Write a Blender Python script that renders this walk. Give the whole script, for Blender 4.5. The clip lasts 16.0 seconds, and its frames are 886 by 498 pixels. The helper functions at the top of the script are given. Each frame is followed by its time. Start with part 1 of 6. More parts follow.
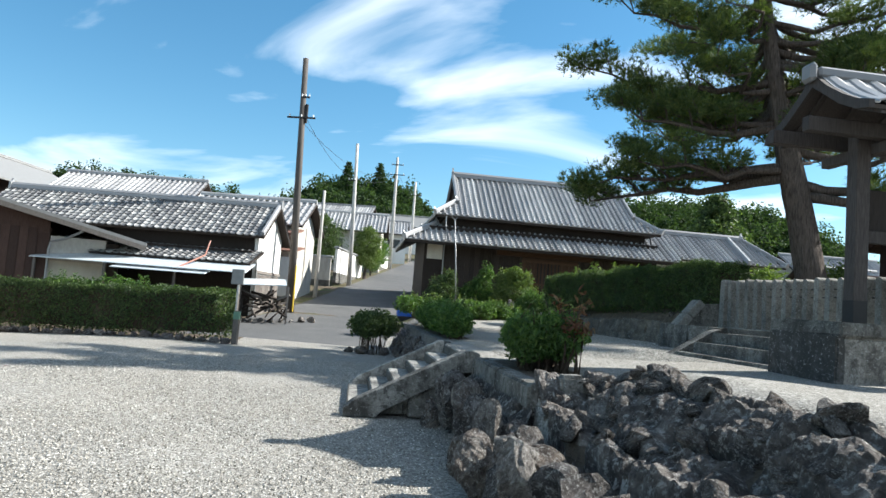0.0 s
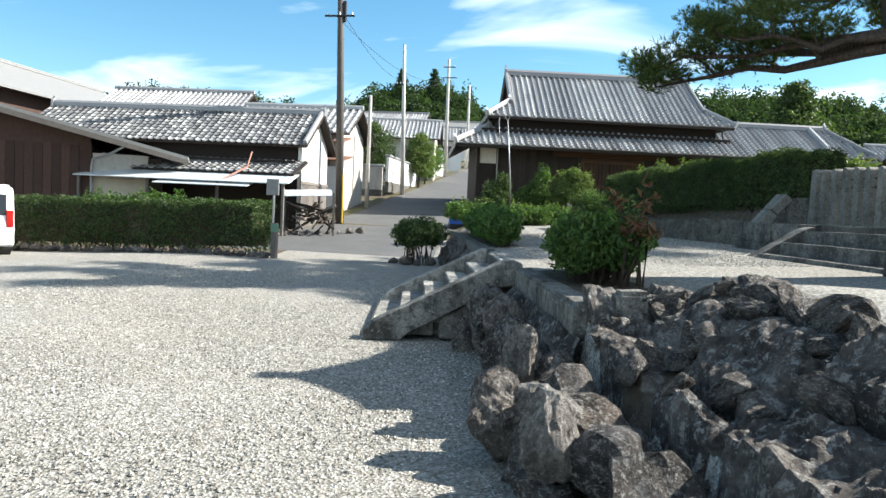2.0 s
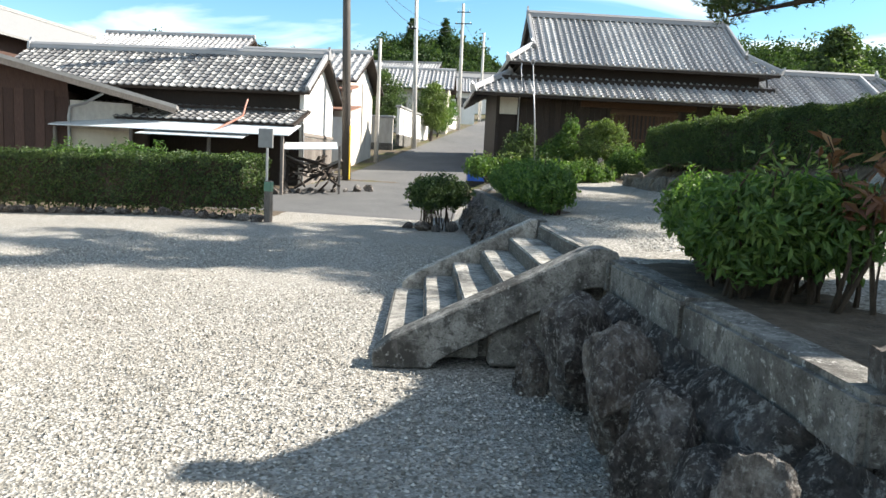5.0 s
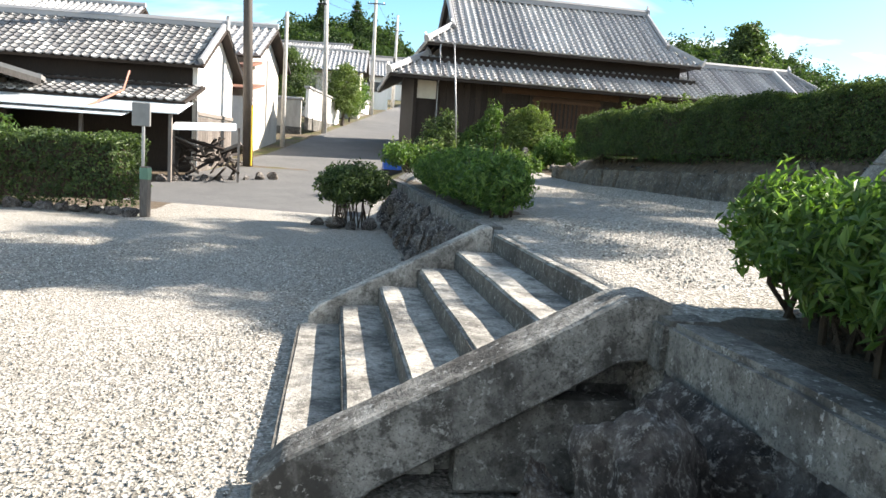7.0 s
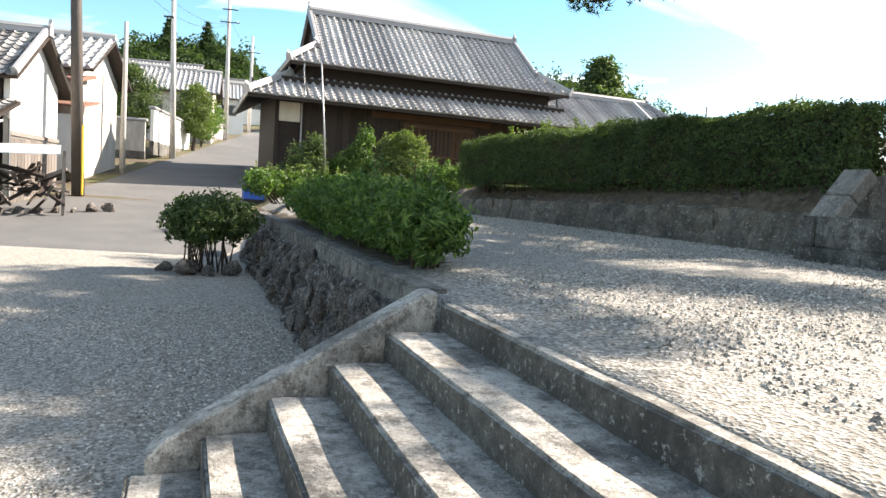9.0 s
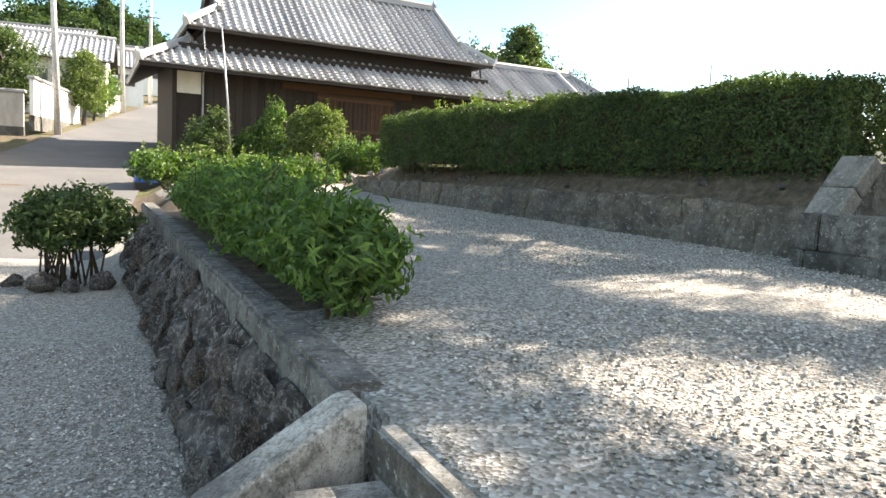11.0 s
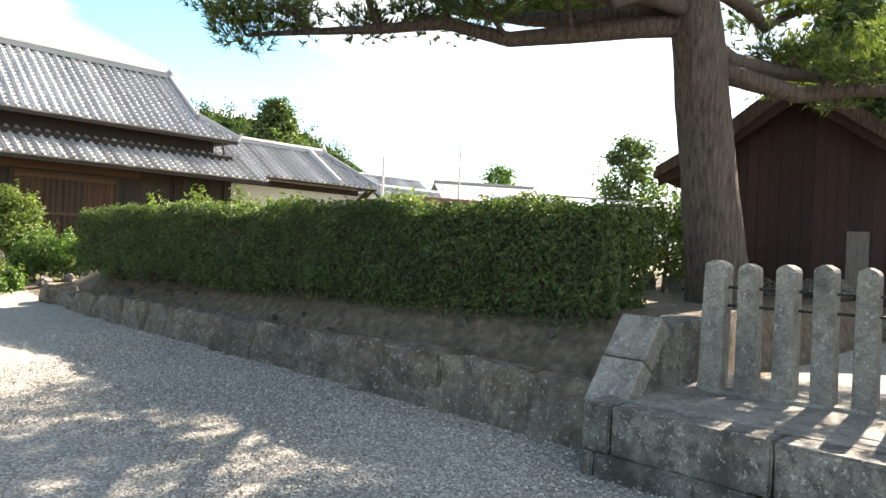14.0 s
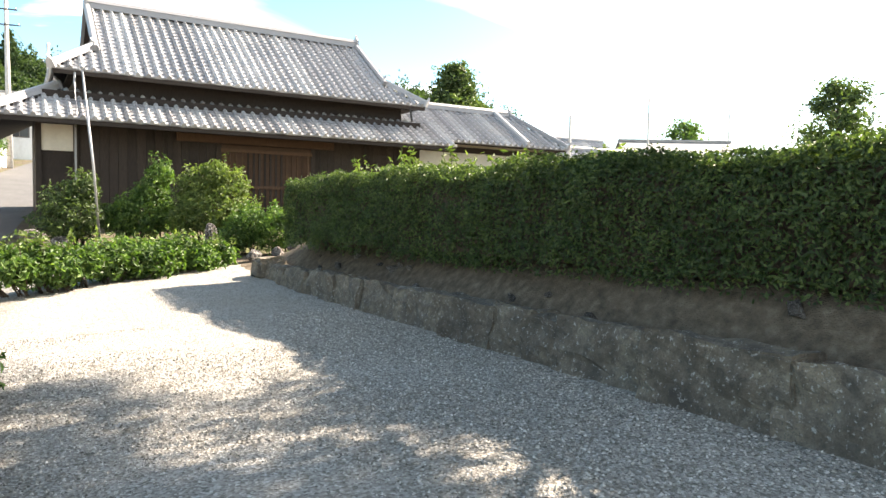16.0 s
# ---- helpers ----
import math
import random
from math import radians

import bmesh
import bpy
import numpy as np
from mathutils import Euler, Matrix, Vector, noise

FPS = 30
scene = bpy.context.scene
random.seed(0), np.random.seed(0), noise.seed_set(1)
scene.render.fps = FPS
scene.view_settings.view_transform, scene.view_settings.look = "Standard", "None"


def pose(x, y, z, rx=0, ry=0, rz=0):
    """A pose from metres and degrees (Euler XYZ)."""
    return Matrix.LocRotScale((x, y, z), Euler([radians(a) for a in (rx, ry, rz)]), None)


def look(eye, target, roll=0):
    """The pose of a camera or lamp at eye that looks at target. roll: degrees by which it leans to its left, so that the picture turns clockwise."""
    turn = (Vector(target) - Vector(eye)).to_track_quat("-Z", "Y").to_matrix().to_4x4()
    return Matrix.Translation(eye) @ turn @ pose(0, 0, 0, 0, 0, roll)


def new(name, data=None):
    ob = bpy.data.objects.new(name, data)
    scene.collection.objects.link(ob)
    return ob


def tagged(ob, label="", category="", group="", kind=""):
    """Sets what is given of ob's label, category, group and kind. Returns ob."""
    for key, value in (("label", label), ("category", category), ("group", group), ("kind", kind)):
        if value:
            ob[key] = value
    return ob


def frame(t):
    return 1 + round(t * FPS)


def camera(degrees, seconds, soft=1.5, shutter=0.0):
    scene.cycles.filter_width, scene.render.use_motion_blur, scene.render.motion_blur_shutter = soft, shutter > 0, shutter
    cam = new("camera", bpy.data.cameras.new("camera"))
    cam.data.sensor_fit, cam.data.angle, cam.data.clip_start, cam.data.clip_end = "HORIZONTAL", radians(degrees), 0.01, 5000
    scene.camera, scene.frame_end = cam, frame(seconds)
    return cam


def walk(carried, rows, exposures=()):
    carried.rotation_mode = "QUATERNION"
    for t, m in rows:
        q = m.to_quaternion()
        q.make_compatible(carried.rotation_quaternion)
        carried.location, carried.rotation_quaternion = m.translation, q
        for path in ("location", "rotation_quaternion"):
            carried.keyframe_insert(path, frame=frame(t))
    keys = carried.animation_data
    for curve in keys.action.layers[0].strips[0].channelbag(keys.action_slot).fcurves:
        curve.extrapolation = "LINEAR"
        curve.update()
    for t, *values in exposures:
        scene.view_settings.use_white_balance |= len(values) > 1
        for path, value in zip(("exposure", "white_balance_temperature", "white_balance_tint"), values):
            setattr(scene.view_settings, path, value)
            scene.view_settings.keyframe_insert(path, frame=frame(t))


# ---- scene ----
cam = camera(65.0, 16.0)
PATH = [
    (0, (0.949, -1.376, 1.492), (0.759, 0.609, 1.655), 4.5),
    (0.5, (0.984, -1.037, 1.447), (0.853, 0.954, 1.592), 4.0),
    (1, (1.09, -0.687, 1.463), (1.019, 1.31, 1.559), 3.6),
    (1.5, (1.117, -0.268, 1.454), (0.818, 1.709, 1.42), 4.4),
    (2, (1.12, 0.178, 1.446), (0.774, 2.144, 1.336), 2.7),
    (2.5, (1.123, 0.629, 1.46), (0.675, 2.573, 1.321), 1.0),
    (3, (0.944, 1.049, 1.458), (0.579, 3.008, 1.293), 1.2),
    (3.2, (0.896, 1.246, 1.424), (0.567, 3.212, 1.256), 1.5),
    (5.3, (0.258, 3.074, 1.467), (-0.104, 5.025, 1.223), 3.1),
    (5.5, (0.221, 3.277, 1.462), (-0.056, 5.244, 1.234), 3.5),
    (6, (0.125, 3.815, 1.449), (-0.087, 5.789, 1.203), 4.5),
    (6.5, (-0.049, 4.336, 1.432), (-0.138, 6.317, 1.169), 5.3),
    (7, (-0.175, 4.888, 1.454), (-0.283, 6.869, 1.194), 4.0),
    (7.5, (-0.345, 5.383, 1.463), (-0.344, 7.374, 1.275), 3.2),
    (8, (-0.476, 6.014, 1.444), (-0.413, 8.007, 1.297), 3.6),
    (8.5, (-0.627, 6.434, 1.468), (-0.478, 8.423, 1.328), 4.2),
    (8.7, (-0.646, 6.634, 1.454), (-0.419, 8.616, 1.31), 4.2),
    (10.8, (-0.563, 8.54, 1.634), (-0.156, 10.487, 1.42), 3.3),
    (11, (-0.457, 8.651, 1.69), (0.054, 10.572, 1.467), 3.2),
    (11.5, (-0.229, 8.934, 1.85), (0.465, 10.793, 1.599), 3.4),
    (12, (-0.058, 9.36, 1.992), (0.586, 11.236, 1.736), 3.9),
    (12.5, (0.147, 9.554, 2.17), (1.092, 11.305, 1.976), 5.3),
    (13, (0.356, 9.806, 2.34), (1.511, 11.438, 2.334), 5.5),
    (13.5, (0.503, 10.179, 2.477), (1.695, 11.784, 2.531), 4.6),
    (14, (0.756, 10.527, 2.497), (1.868, 12.189, 2.496), 2.6),
    (14.5, (0.909, 11.024, 2.488), (1.889, 12.767, 2.476), 1.4),
    (15, (1.017, 11.544, 2.481), (1.886, 13.345, 2.433), 0.5),
    (15.5, (0.91, 12.027, 2.468), (1.647, 13.883, 2.366), 0.6),
    (16, (0.734, 12.501, 2.451), (1.413, 14.379, 2.337), 1.0),
]
walk(cam, [(t, look(eye, target, roll)) for t, eye, target, roll in PATH],
     exposures=[(0, 1.14, 6350, 7), (1.2, 1.26, 6450, 7), (3, 1.4, 6650, 7), (5.5, 1.54, 6900, 10), (7, 1.76, 7050, 12), (8.5, 1.78, 7250, 14), (11, 2.2, 7700, 14), (12.5, 2.35, 7800, 15), (13.5, 2.3, 7800, 15), (16, 2.3, 7800, 15)])

# ---- light ----
SUN_AZ, SUN_EL = 18.5, 38.0
world = bpy.data.worlds.new("sky_world")
scene.world = world
world.use_nodes = True
wn, wl = world.node_tree.nodes, world.node_tree.links
wn.clear()
w_out = wn.new("ShaderNodeOutputWorld")
w_bg = wn.new("ShaderNodeBackground")
w_sky = wn.new("ShaderNodeTexSky")
w_sky.sky_type = "NISHITA"
w_sky.sun_disc = False
w_sky.sun_elevation = radians(SUN_EL)
w_sky.sun_rotation = radians(90.0 - SUN_AZ)
w_sky.air_density, w_sky.dust_density, w_sky.ozone_density = 1.0, 0.2, 3.0
w_bg.inputs["Strength"].default_value = 0.081
# thin high clouds over the blue
w_co = wn.new("ShaderNodeTexCoord")
w_sep = wn.new("ShaderNodeSeparateXYZ")
wl.new(w_co.outputs["Generated"], w_sep.inputs[0])
w_div = wn.new("ShaderNodeVectorMath")
w_div.operation = "DIVIDE"
w_add = wn.new("ShaderNodeMath")
w_add.inputs[1].default_value = 0.18
wl.new(w_sep.outputs["Z"], w_add.inputs[0])
w_comb = wn.new("ShaderNodeCombineXYZ")
for k in range(3):
    wl.new(w_add.outputs[0], w_comb.inputs[k])
wl.new(w_co.outputs["Generated"], w_div.inputs[0])
wl.new(w_comb.outputs[0], w_div.inputs[1])
w_map = wn.new("ShaderNodeMapping")
w_map.inputs["Scale"].default_value = (0.8, 1.5, 1.0)
w_map.inputs["Location"].default_value = (1.4, 0.35, 0.0)
wl.new(w_div.outputs[0], w_map.inputs[0])
w_noise = wn.new("ShaderNodeTexNoise")
w_noise.inputs["Scale"].default_value = 1.1
w_noise.inputs["Detail"].default_value = 8.0
w_noise.inputs["Distortion"].default_value = 0.6
wl.new(w_map.outputs[0], w_noise.inputs["Vector"])
w_ramp = wn.new("ShaderNodeValToRGB")
w_ramp.color_ramp.elements[0].position = 0.53
w_ramp.color_ramp.elements[1].position = 0.80
wl.new(w_noise.outputs["Fac"], w_ramp.inputs[0])
w_mix = wn.new("ShaderNodeMixRGB")
w_mix.inputs["Color2"].default_value = (11.0, 11.2, 11.5, 1)
# the bright veil of haze thickens towards the sun's side; behind the walk it is added, unseen, to whiten the shade
w_dot = wn.new("ShaderNodeVectorMath")
w_dot.operation = "DOT_PRODUCT"
wl.new(w_co.outputs["Generated"], w_dot.inputs[0])
w_dot.inputs[1].default_value = (0.82, -0.57, 0.0)
w_veil = wn.new("ShaderNodeMapRange")
w_veil.interpolation_type = "SMOOTHSTEP"
w_veil.inputs["From Min"].default_value, w_veil.inputs["From Max"].default_value = -0.30, 0.45
w_veil.inputs["To Max"].default_value = 0.26
wl.new(w_dot.outputs["Value"], w_veil.inputs["Value"])
w_max = wn.new("ShaderNodeMath")
w_max.operation = "MAXIMUM"
wl.new(w_ramp.outputs[0], w_max.inputs[0])
wl.new(w_veil.outputs["Result"], w_max.inputs[1])
wl.new(w_max.outputs[0], w_mix.inputs["Fac"])
w_sat = wn.new("ShaderNodeHueSaturation")
w_sat.inputs["Hue"].default_value = 0.486
w_sat.inputs["Saturation"].default_value = 1.2
wl.new(w_sky.outputs[0], w_sat.inputs["Color"])
wl.new(w_sat.outputs[0], w_mix.inputs["Color1"])
wl.new(w_mix.outputs[0], w_bg.inputs["Color"])
wl.new(w_bg.outputs[0], w_out.inputs["Surface"])

sun = new("sun", bpy.data.lights.new("sun", "SUN"))
sun.data.energy, sun.data.angle, sun.data.color = 5.4, radians(0.53), (1.0, 0.955, 0.90)
sun_dir = Vector((math.cos(radians(SUN_EL)) * math.cos(radians(SUN_AZ)), math.cos(radians(SUN_EL)) * math.sin(radians(SUN_AZ)), math.sin(radians(SUN_EL))))
sun.matrix_world = Matrix.Translation((30, 20, 40)) @ sun_dir.to_track_quat("Z", "Y").to_matrix().to_4x4()


# ---- materials ----
class Nodes:
    """A node material in the making."""

    def __init__(self, name, rough=0.8, metal=0.0, spec=0.4):
        self.mat = bpy.data.materials.new(name)
        self.mat.use_nodes = True
        self.t = self.mat.node_tree
        self.b = self.t.nodes["Principled BSDF"]
        self.b.inputs["Roughness"].default_value = rough
        self.b.inputs["Metallic"].default_value = metal
        self.b.inputs["Specular IOR Level"].default_value = spec
        self.pos = self.t.nodes.new("ShaderNodeNewGeometry").outputs["Position"]
        self.obj = self.t.nodes.new("ShaderNodeTexCoord").outputs["Object"]

    def n(self, kind, **sockets):
        node = self.t.nodes.new(kind)
        for k, v in sockets.items():
            self.set(node, k, v)
        return node

    def set(self, node, k, v):
        sock = node.inputs[k]
        if isinstance(v, bpy.types.NodeSocket):
            self.t.links.new(v, sock)
        else:
            sock.default_value = v

    def noise(self, scale, detail=4.0, vec=None, rough=0.6):
        node = self.n("ShaderNodeTexNoise", Scale=scale, Detail=detail, Roughness=rough)
        self.set(node, "Vector", vec or self.pos)
        return node.outputs["Fac"]

    def stretch(self, scale, vec=None):
        node = self.n("ShaderNodeMapping", Scale=scale)
        self.set(node, "Vector", vec or self.pos)
        return node.outputs[0]

    def cells(self, scale, out="Color", vec=None, feature="F1"):
        node = self.n("ShaderNodeTexVoronoi", Scale=scale)
        node.feature = feature
        self.set(node, "Vector", vec or self.pos)
        return node.outputs[out]

    def ramp(self, fac, *stops):
        node = self.n("ShaderNodeValToRGB")
        el = node.color_ramp.elements
        while len(el) < len(stops):
            el.new(0.5)
        for e, (p, c) in zip(el, stops):
            e.position, e.color = p, (*c, 1) if len(c) == 3 else c
        self.set(node, "Fac", fac)
        return node.outputs["Color"]

    def mix(self, fac, a, b, mode="MIX"):
        node = self.n("ShaderNodeMixRGB")
        node.blend_type = mode
        for k, v in (("Fac", fac), ("Color1", a), ("Color2", b)):
            self.set(node, k, (*v, 1) if isinstance(v, tuple) and len(v) == 3 else v)
        return node.outputs[0]

    def math(self, op, a, b=0.0):
        node = self.n("ShaderNodeMath")
        node.operation = op
        self.set(node, 0, a)
        self.set(node, 1, b)
        return node.outputs[0]

    def random(self):
        return self.n("ShaderNodeObjectInfo").outputs["Random"]

    def island(self):
        return self.n("ShaderNodeNewGeometry").outputs["Random Per Island"]

    def finish(self, colour, height=None, strength=0.5, distance=0.02, rough=None):
        self.set(self.b, "Base Color", (*colour, 1) if isinstance(colour, tuple) else colour)
        if height is not None:
            bump = self.n("ShaderNodeBump", Strength=strength, Distance=distance, Height=height)
            self.set(self.b, "Normal", bump.outputs[0])
        if rough is not None:
            self.set(self.b, "Roughness", rough)
        return self.mat


def grey(v):
    return (v, v, v)


def gravel_ground():
    m = Nodes("gravel_and_soil", 0.95, spec=0.2)
    stones = m.cells(55.0)
    tone = m.ramp(stones, (0.0, (0.07, 0.066, 0.058)), (0.35, (0.20, 0.19, 0.168)), (0.7, (0.33, 0.315, 0.285)), (1.0, (0.56, 0.545, 0.51)))
    big = m.noise(0.35, 6)
    tone = m.mix(m.ramp(big, (0.35, grey(0.0)), (0.7, grey(0.35))), tone, (0.22, 0.195, 0.155))
    soil = m.ramp(m.noise(9.0, 8), (0.3, (0.055, 0.042, 0.030)), (0.55, (0.115, 0.09, 0.064)), (0.8, (0.20, 0.165, 0.12)))
    grass = m.ramp(m.noise(3.0, 8), (0.35, (0.05, 0.06, 0.02)), (0.7, (0.13, 0.13, 0.05)))
    soil_far = m.mix(m.ramp(m.noise(0.6, 5), (0.45, grey(0)), (0.6, grey(1))), soil, grass)
    dot = m.n("ShaderNodeVectorMath")
    dot.operation = "DOT_PRODUCT"
    m.set(dot, 0, m.pos)
    m.set(dot, 1, (0.977, 0.214, 0.0))
    across = m.math("SUBTRACT", dot.outputs["Value"], 2.254)
    wob = m.math("MULTIPLY", m.math("SUBTRACT", m.noise(1.7, 4), 0.5), 0.5)
    across = m.math("ADD", across, wob)
    dot2 = m.n("ShaderNodeVectorMath")
    dot2.operation = "DOT_PRODUCT"
    m.set(dot2, 0, m.pos)
    m.set(dot2, 1, (-0.214, 0.977, 0.0))
    along = m.math("ADD", m.math("SUBTRACT", dot2.outputs["Value"], 4.216), wob)
    is_bank = m.math("MULTIPLY", m.math("GREATER_THAN", across, 5.4), m.math("GREATER_THAN", along, 8.2))
    far = m.math("GREATER_THAN", along, 24.5)
    bed = m.math("MULTIPLY", m.math("LESS_THAN", across, -5.0), m.math("GREATER_THAN", along, 15.6))
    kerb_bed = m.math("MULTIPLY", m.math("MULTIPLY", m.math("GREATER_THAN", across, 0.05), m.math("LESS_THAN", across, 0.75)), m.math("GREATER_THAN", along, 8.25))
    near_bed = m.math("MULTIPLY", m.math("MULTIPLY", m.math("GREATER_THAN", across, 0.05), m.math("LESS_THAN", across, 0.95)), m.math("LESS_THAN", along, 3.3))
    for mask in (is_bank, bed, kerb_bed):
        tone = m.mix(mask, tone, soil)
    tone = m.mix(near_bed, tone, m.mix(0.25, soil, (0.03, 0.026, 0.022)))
    tone = m.mix(far, tone, soil_far)
    h = m.math("ADD", m.cells(55.0, "Distance"), m.math("MULTIPLY", m.noise(160.0, 2), 0.3))
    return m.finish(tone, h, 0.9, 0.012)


def pebbles():
    m = Nodes("pebbles", 0.85, spec=0.25)
    c = m.ramp(m.island(), (0.0, (0.10, 0.092, 0.078)), (0.4, (0.25, 0.235, 0.205)), (0.75, (0.38, 0.355, 0.31)), (1.0, (0.56, 0.54, 0.49)))
    return m.finish(c)


def asphalt():
    m = Nodes("asphalt", 0.9, spec=0.3)
    c = m.ramp(m.noise(0.9, 7), (0.3, grey(0.045)), (0.55, (0.075, 0.073, 0.07)), (0.8, (0.11, 0.107, 0.10)))
    c = m.mix(0.35, c, m.ramp(m.cells(220.0), (0, grey(0.05)), (1, grey(0.24))))
    return m.finish(c, m.noise(230.0, 2), 0.4, 0.004)


def rock(name, gain=1.0):
    """Dark weathered rock with pale lichen."""
    m = Nodes(name, 0.92, spec=0.25)
    seed = m.n("ShaderNodeVectorMath")
    m.set(seed, 0, m.obj)
    m.set(seed, 1, m.n("ShaderNodeObjectInfo").outputs["Location"])
    v = seed.outputs[0]
    base = m.ramp(m.noise(3.2, 11, v, 0.78), *[(p, tuple(min(0.5, v * gain) for v in c)) for p, c in ((0.28, (0.022, 0.020, 0.019)), (0.45, (0.075, 0.068, 0.064)), (0.56, (0.18, 0.168, 0.158)), (0.70, (0.42, 0.41, 0.39)))])
    tint = m.ramp(m.random(), (0.0, (0.62, 0.60, 0.60)), (0.45, (0.95, 0.9, 0.86)), (0.75, (1.0, 0.86, 0.74)), (1.0, (1.35, 1.33, 1.28)))
    c = m.mix(1.0, base, tint, "MULTIPLY")
    lichen = m.ramp(m.noise(17.0, 9, v, 0.8), (0.52, grey(0)), (0.60, grey(1)))
    c = m.mix(m.math("MULTIPLY", lichen, 0.75), c, (0.50, 0.49, 0.46))
    h = m.math("ADD", m.noise(7.0, 10, v, 0.76), m.math("MULTIPLY", m.noise(38.0, 6, v, 0.7), 0.45))
    return m.finish(c, h, 1.0, 0.09)


def stone(name, lo, mid, hi, stains=0.6, scale=14.0):
    """Dressed stone or old concrete with dark weather stains."""
    m = Nodes(name, 0.9, spec=0.25)
    c = m.ramp(m.noise(scale, 9, rough=0.7), (0.3, lo), (0.52, mid), (0.75, hi))
    dark = m.ramp(m.noise(2.3, 8, m.stretch((1, 1, 0.55)), 0.68), (0.44, grey(0.0)), (0.62, grey(stains)))
    c = m.mix(dark, c, (0.045, 0.042, 0.038))
    pits = m.ramp(m.noise(9.0, 9, rough=0.75), (0.50, grey(0.0)), (0.60, grey(stains * 0.9)))
    c = m.mix(pits, c, (0.05, 0.046, 0.04))
    spots = m.ramp(m.noise(26.0, 5, rough=0.7), (0.58, grey(0)), (0.65, grey(0.7)))
    c = m.mix(spots, c, (0.40, 0.395, 0.37))
    speck = m.ramp(m.noise(75.0, 4, rough=0.75), (0.53, grey(0)), (0.62, grey(0.35 + 0.4 * stains)))
    c = m.mix(speck, c, (0.05, 0.047, 0.042))
    shade = m.ramp(m.random(), (0, grey(0.86)), (1, grey(1.15)))
    c = m.mix(1.0, c, shade, "MULTIPLY")
    h = m.math("ADD", m.noise(60.0, 6), m.noise(9.0, 4))
    return m.finish(c, h, 0.7, 0.014)


def wood(name, dark, light, along=(14, 14, 1.2), rough=0.75, vary=0.35):
    m = Nodes(name, rough, spec=0.3)
    g = m.noise(5.0, 8, m.stretch(along), 0.65)
    c = m.ramp(g, (0.3, dark), (0.7, light))
    lo = 1.0 - vary
    c = m.mix(1.0, c, m.ramp(m.random(), (0, grey(lo)), (1, grey(1.0 + vary * 0.5))), "MULTIPLY")
    c = m.mix(m.ramp(m.noise(1.1, 5), (0.5, grey(0)), (0.75, grey(0.4))), c, dark)
    return m.finish(c, g, 0.5, 0.006)


def tile(name, a, b, c3, rough=0.45, island=False):
    m = Nodes(name, rough, spec=0.5)
    r = m.island() if island else m.random()
    c = m.ramp(r, (0.0, a), (0.55, b), (1.0, c3))
    c = m.mix(m.ramp(m.noise(4.0, 7, rough=0.7), (0.4, grey(0)), (0.7, grey(0.5))), c, m.mix(0.5, c, (0.3, 0.29, 0.26)))
    c = m.mix(m.ramp(m.noise(0.7, 4), (0.45, grey(0)), (0.7, grey(0.45))), c, a)
    return m.finish(c, m.noise(35.0, 4), 0.25, 0.006)


def plaster(name, light, stain, amount=0.5):
    m = Nodes(name, 0.9, spec=0.2)
    s = m.ramp(m.noise(0.9, 8, m.stretch((1.5, 1.5, 0.5)), 0.65), (0.48, grey(0)), (0.75, grey(amount)))
    c = m.mix(s, m.ramp(m.noise(8.0, 6), (0.3, tuple(v * 0.9 for v in light)), (0.7, light)), stain)
    return m.finish(c, m.noise(40.0, 5), 0.25, 0.006)


def leaf(name, dark, mid, light, shine=0.35):
    m = Nodes(name, 0.55, spec=shine)
    r = m.island()
    c = m.ramp(r, (0.0, dark), (0.55, mid), (1.0, light))
    c = m.mix(m.ramp(m.noise(1.3, 4), (0.4, grey(0)), (0.68, grey(0.55))), c, dark)
    m.set(m.b, "Base Color", c)
    tr = m.n("ShaderNodeBsdfTranslucent")
    m.set(tr, "Color", m.mix(1.0, c, (1.5, 1.7, 0.7), "MULTIPLY"))
    mixer = m.n("ShaderNodeMixShader", Fac=0.32)
    m.t.links.new(m.b.outputs[0], mixer.inputs[1])
    m.t.links.new(tr.outputs[0], mixer.inputs[2])
    m.t.links.new(mixer.outputs[0], m.t.nodes["Material Output"].inputs["Surface"])
    return m.mat


def bark(name, dark, light):
    m = Nodes(name, 0.95, spec=0.15)
    g = m.noise(3.0, 9, m.stretch((9, 9, 1.3)), 0.7)
    c = m.ramp(g, (0.32, dark), (0.68, light))
    return m.finish(c, m.math("ADD", g, m.math("MULTIPLY", m.noise(40.0, 4), 0.2)), 1.0, 0.04)


def plain(name, colour, rough=0.5, metal=0.0, vary=0.12):
    m = Nodes(name, rough, metal)
    c = m.ramp(m.noise(6.0, 6), (0.3, tuple(v * (1 - vary) for v in colour)), (0.7, tuple(min(1, v * (1 + vary)) for v in colour)))
    return m.finish(c, m.noise(50.0, 3), 0.1, 0.003)


M_GROUND, M_PEBBLE, M_ASPHALT, M_ROCK = gravel_ground(), pebbles(), asphalt(), rock("weathered_rock")
M_PALEROCK = rock("pale_weathered_rock", 1.2)
M_STEP = stone("step_stone", (0.24, 0.228, 0.20), (0.36, 0.345, 0.31), (0.48, 0.465, 0.425), 0.75)
M_CHEEK = stone("weathered_slab_stone", (0.13, 0.123, 0.11), (0.25, 0.24, 0.217), (0.40, 0.387, 0.355), 0.95)
M_KERB = stone("kerb_stone", (0.105, 0.10, 0.09), (0.175, 0.168, 0.15), (0.27, 0.26, 0.24), 0.9)
# riser stone: shade of the upright faces is mixed into its stained colour
M_RISER = stone("shaded_stained_riser", (0.055, 0.05, 0.044), (0.11, 0.103, 0.09), (0.20, 0.19, 0.165), 0.8)
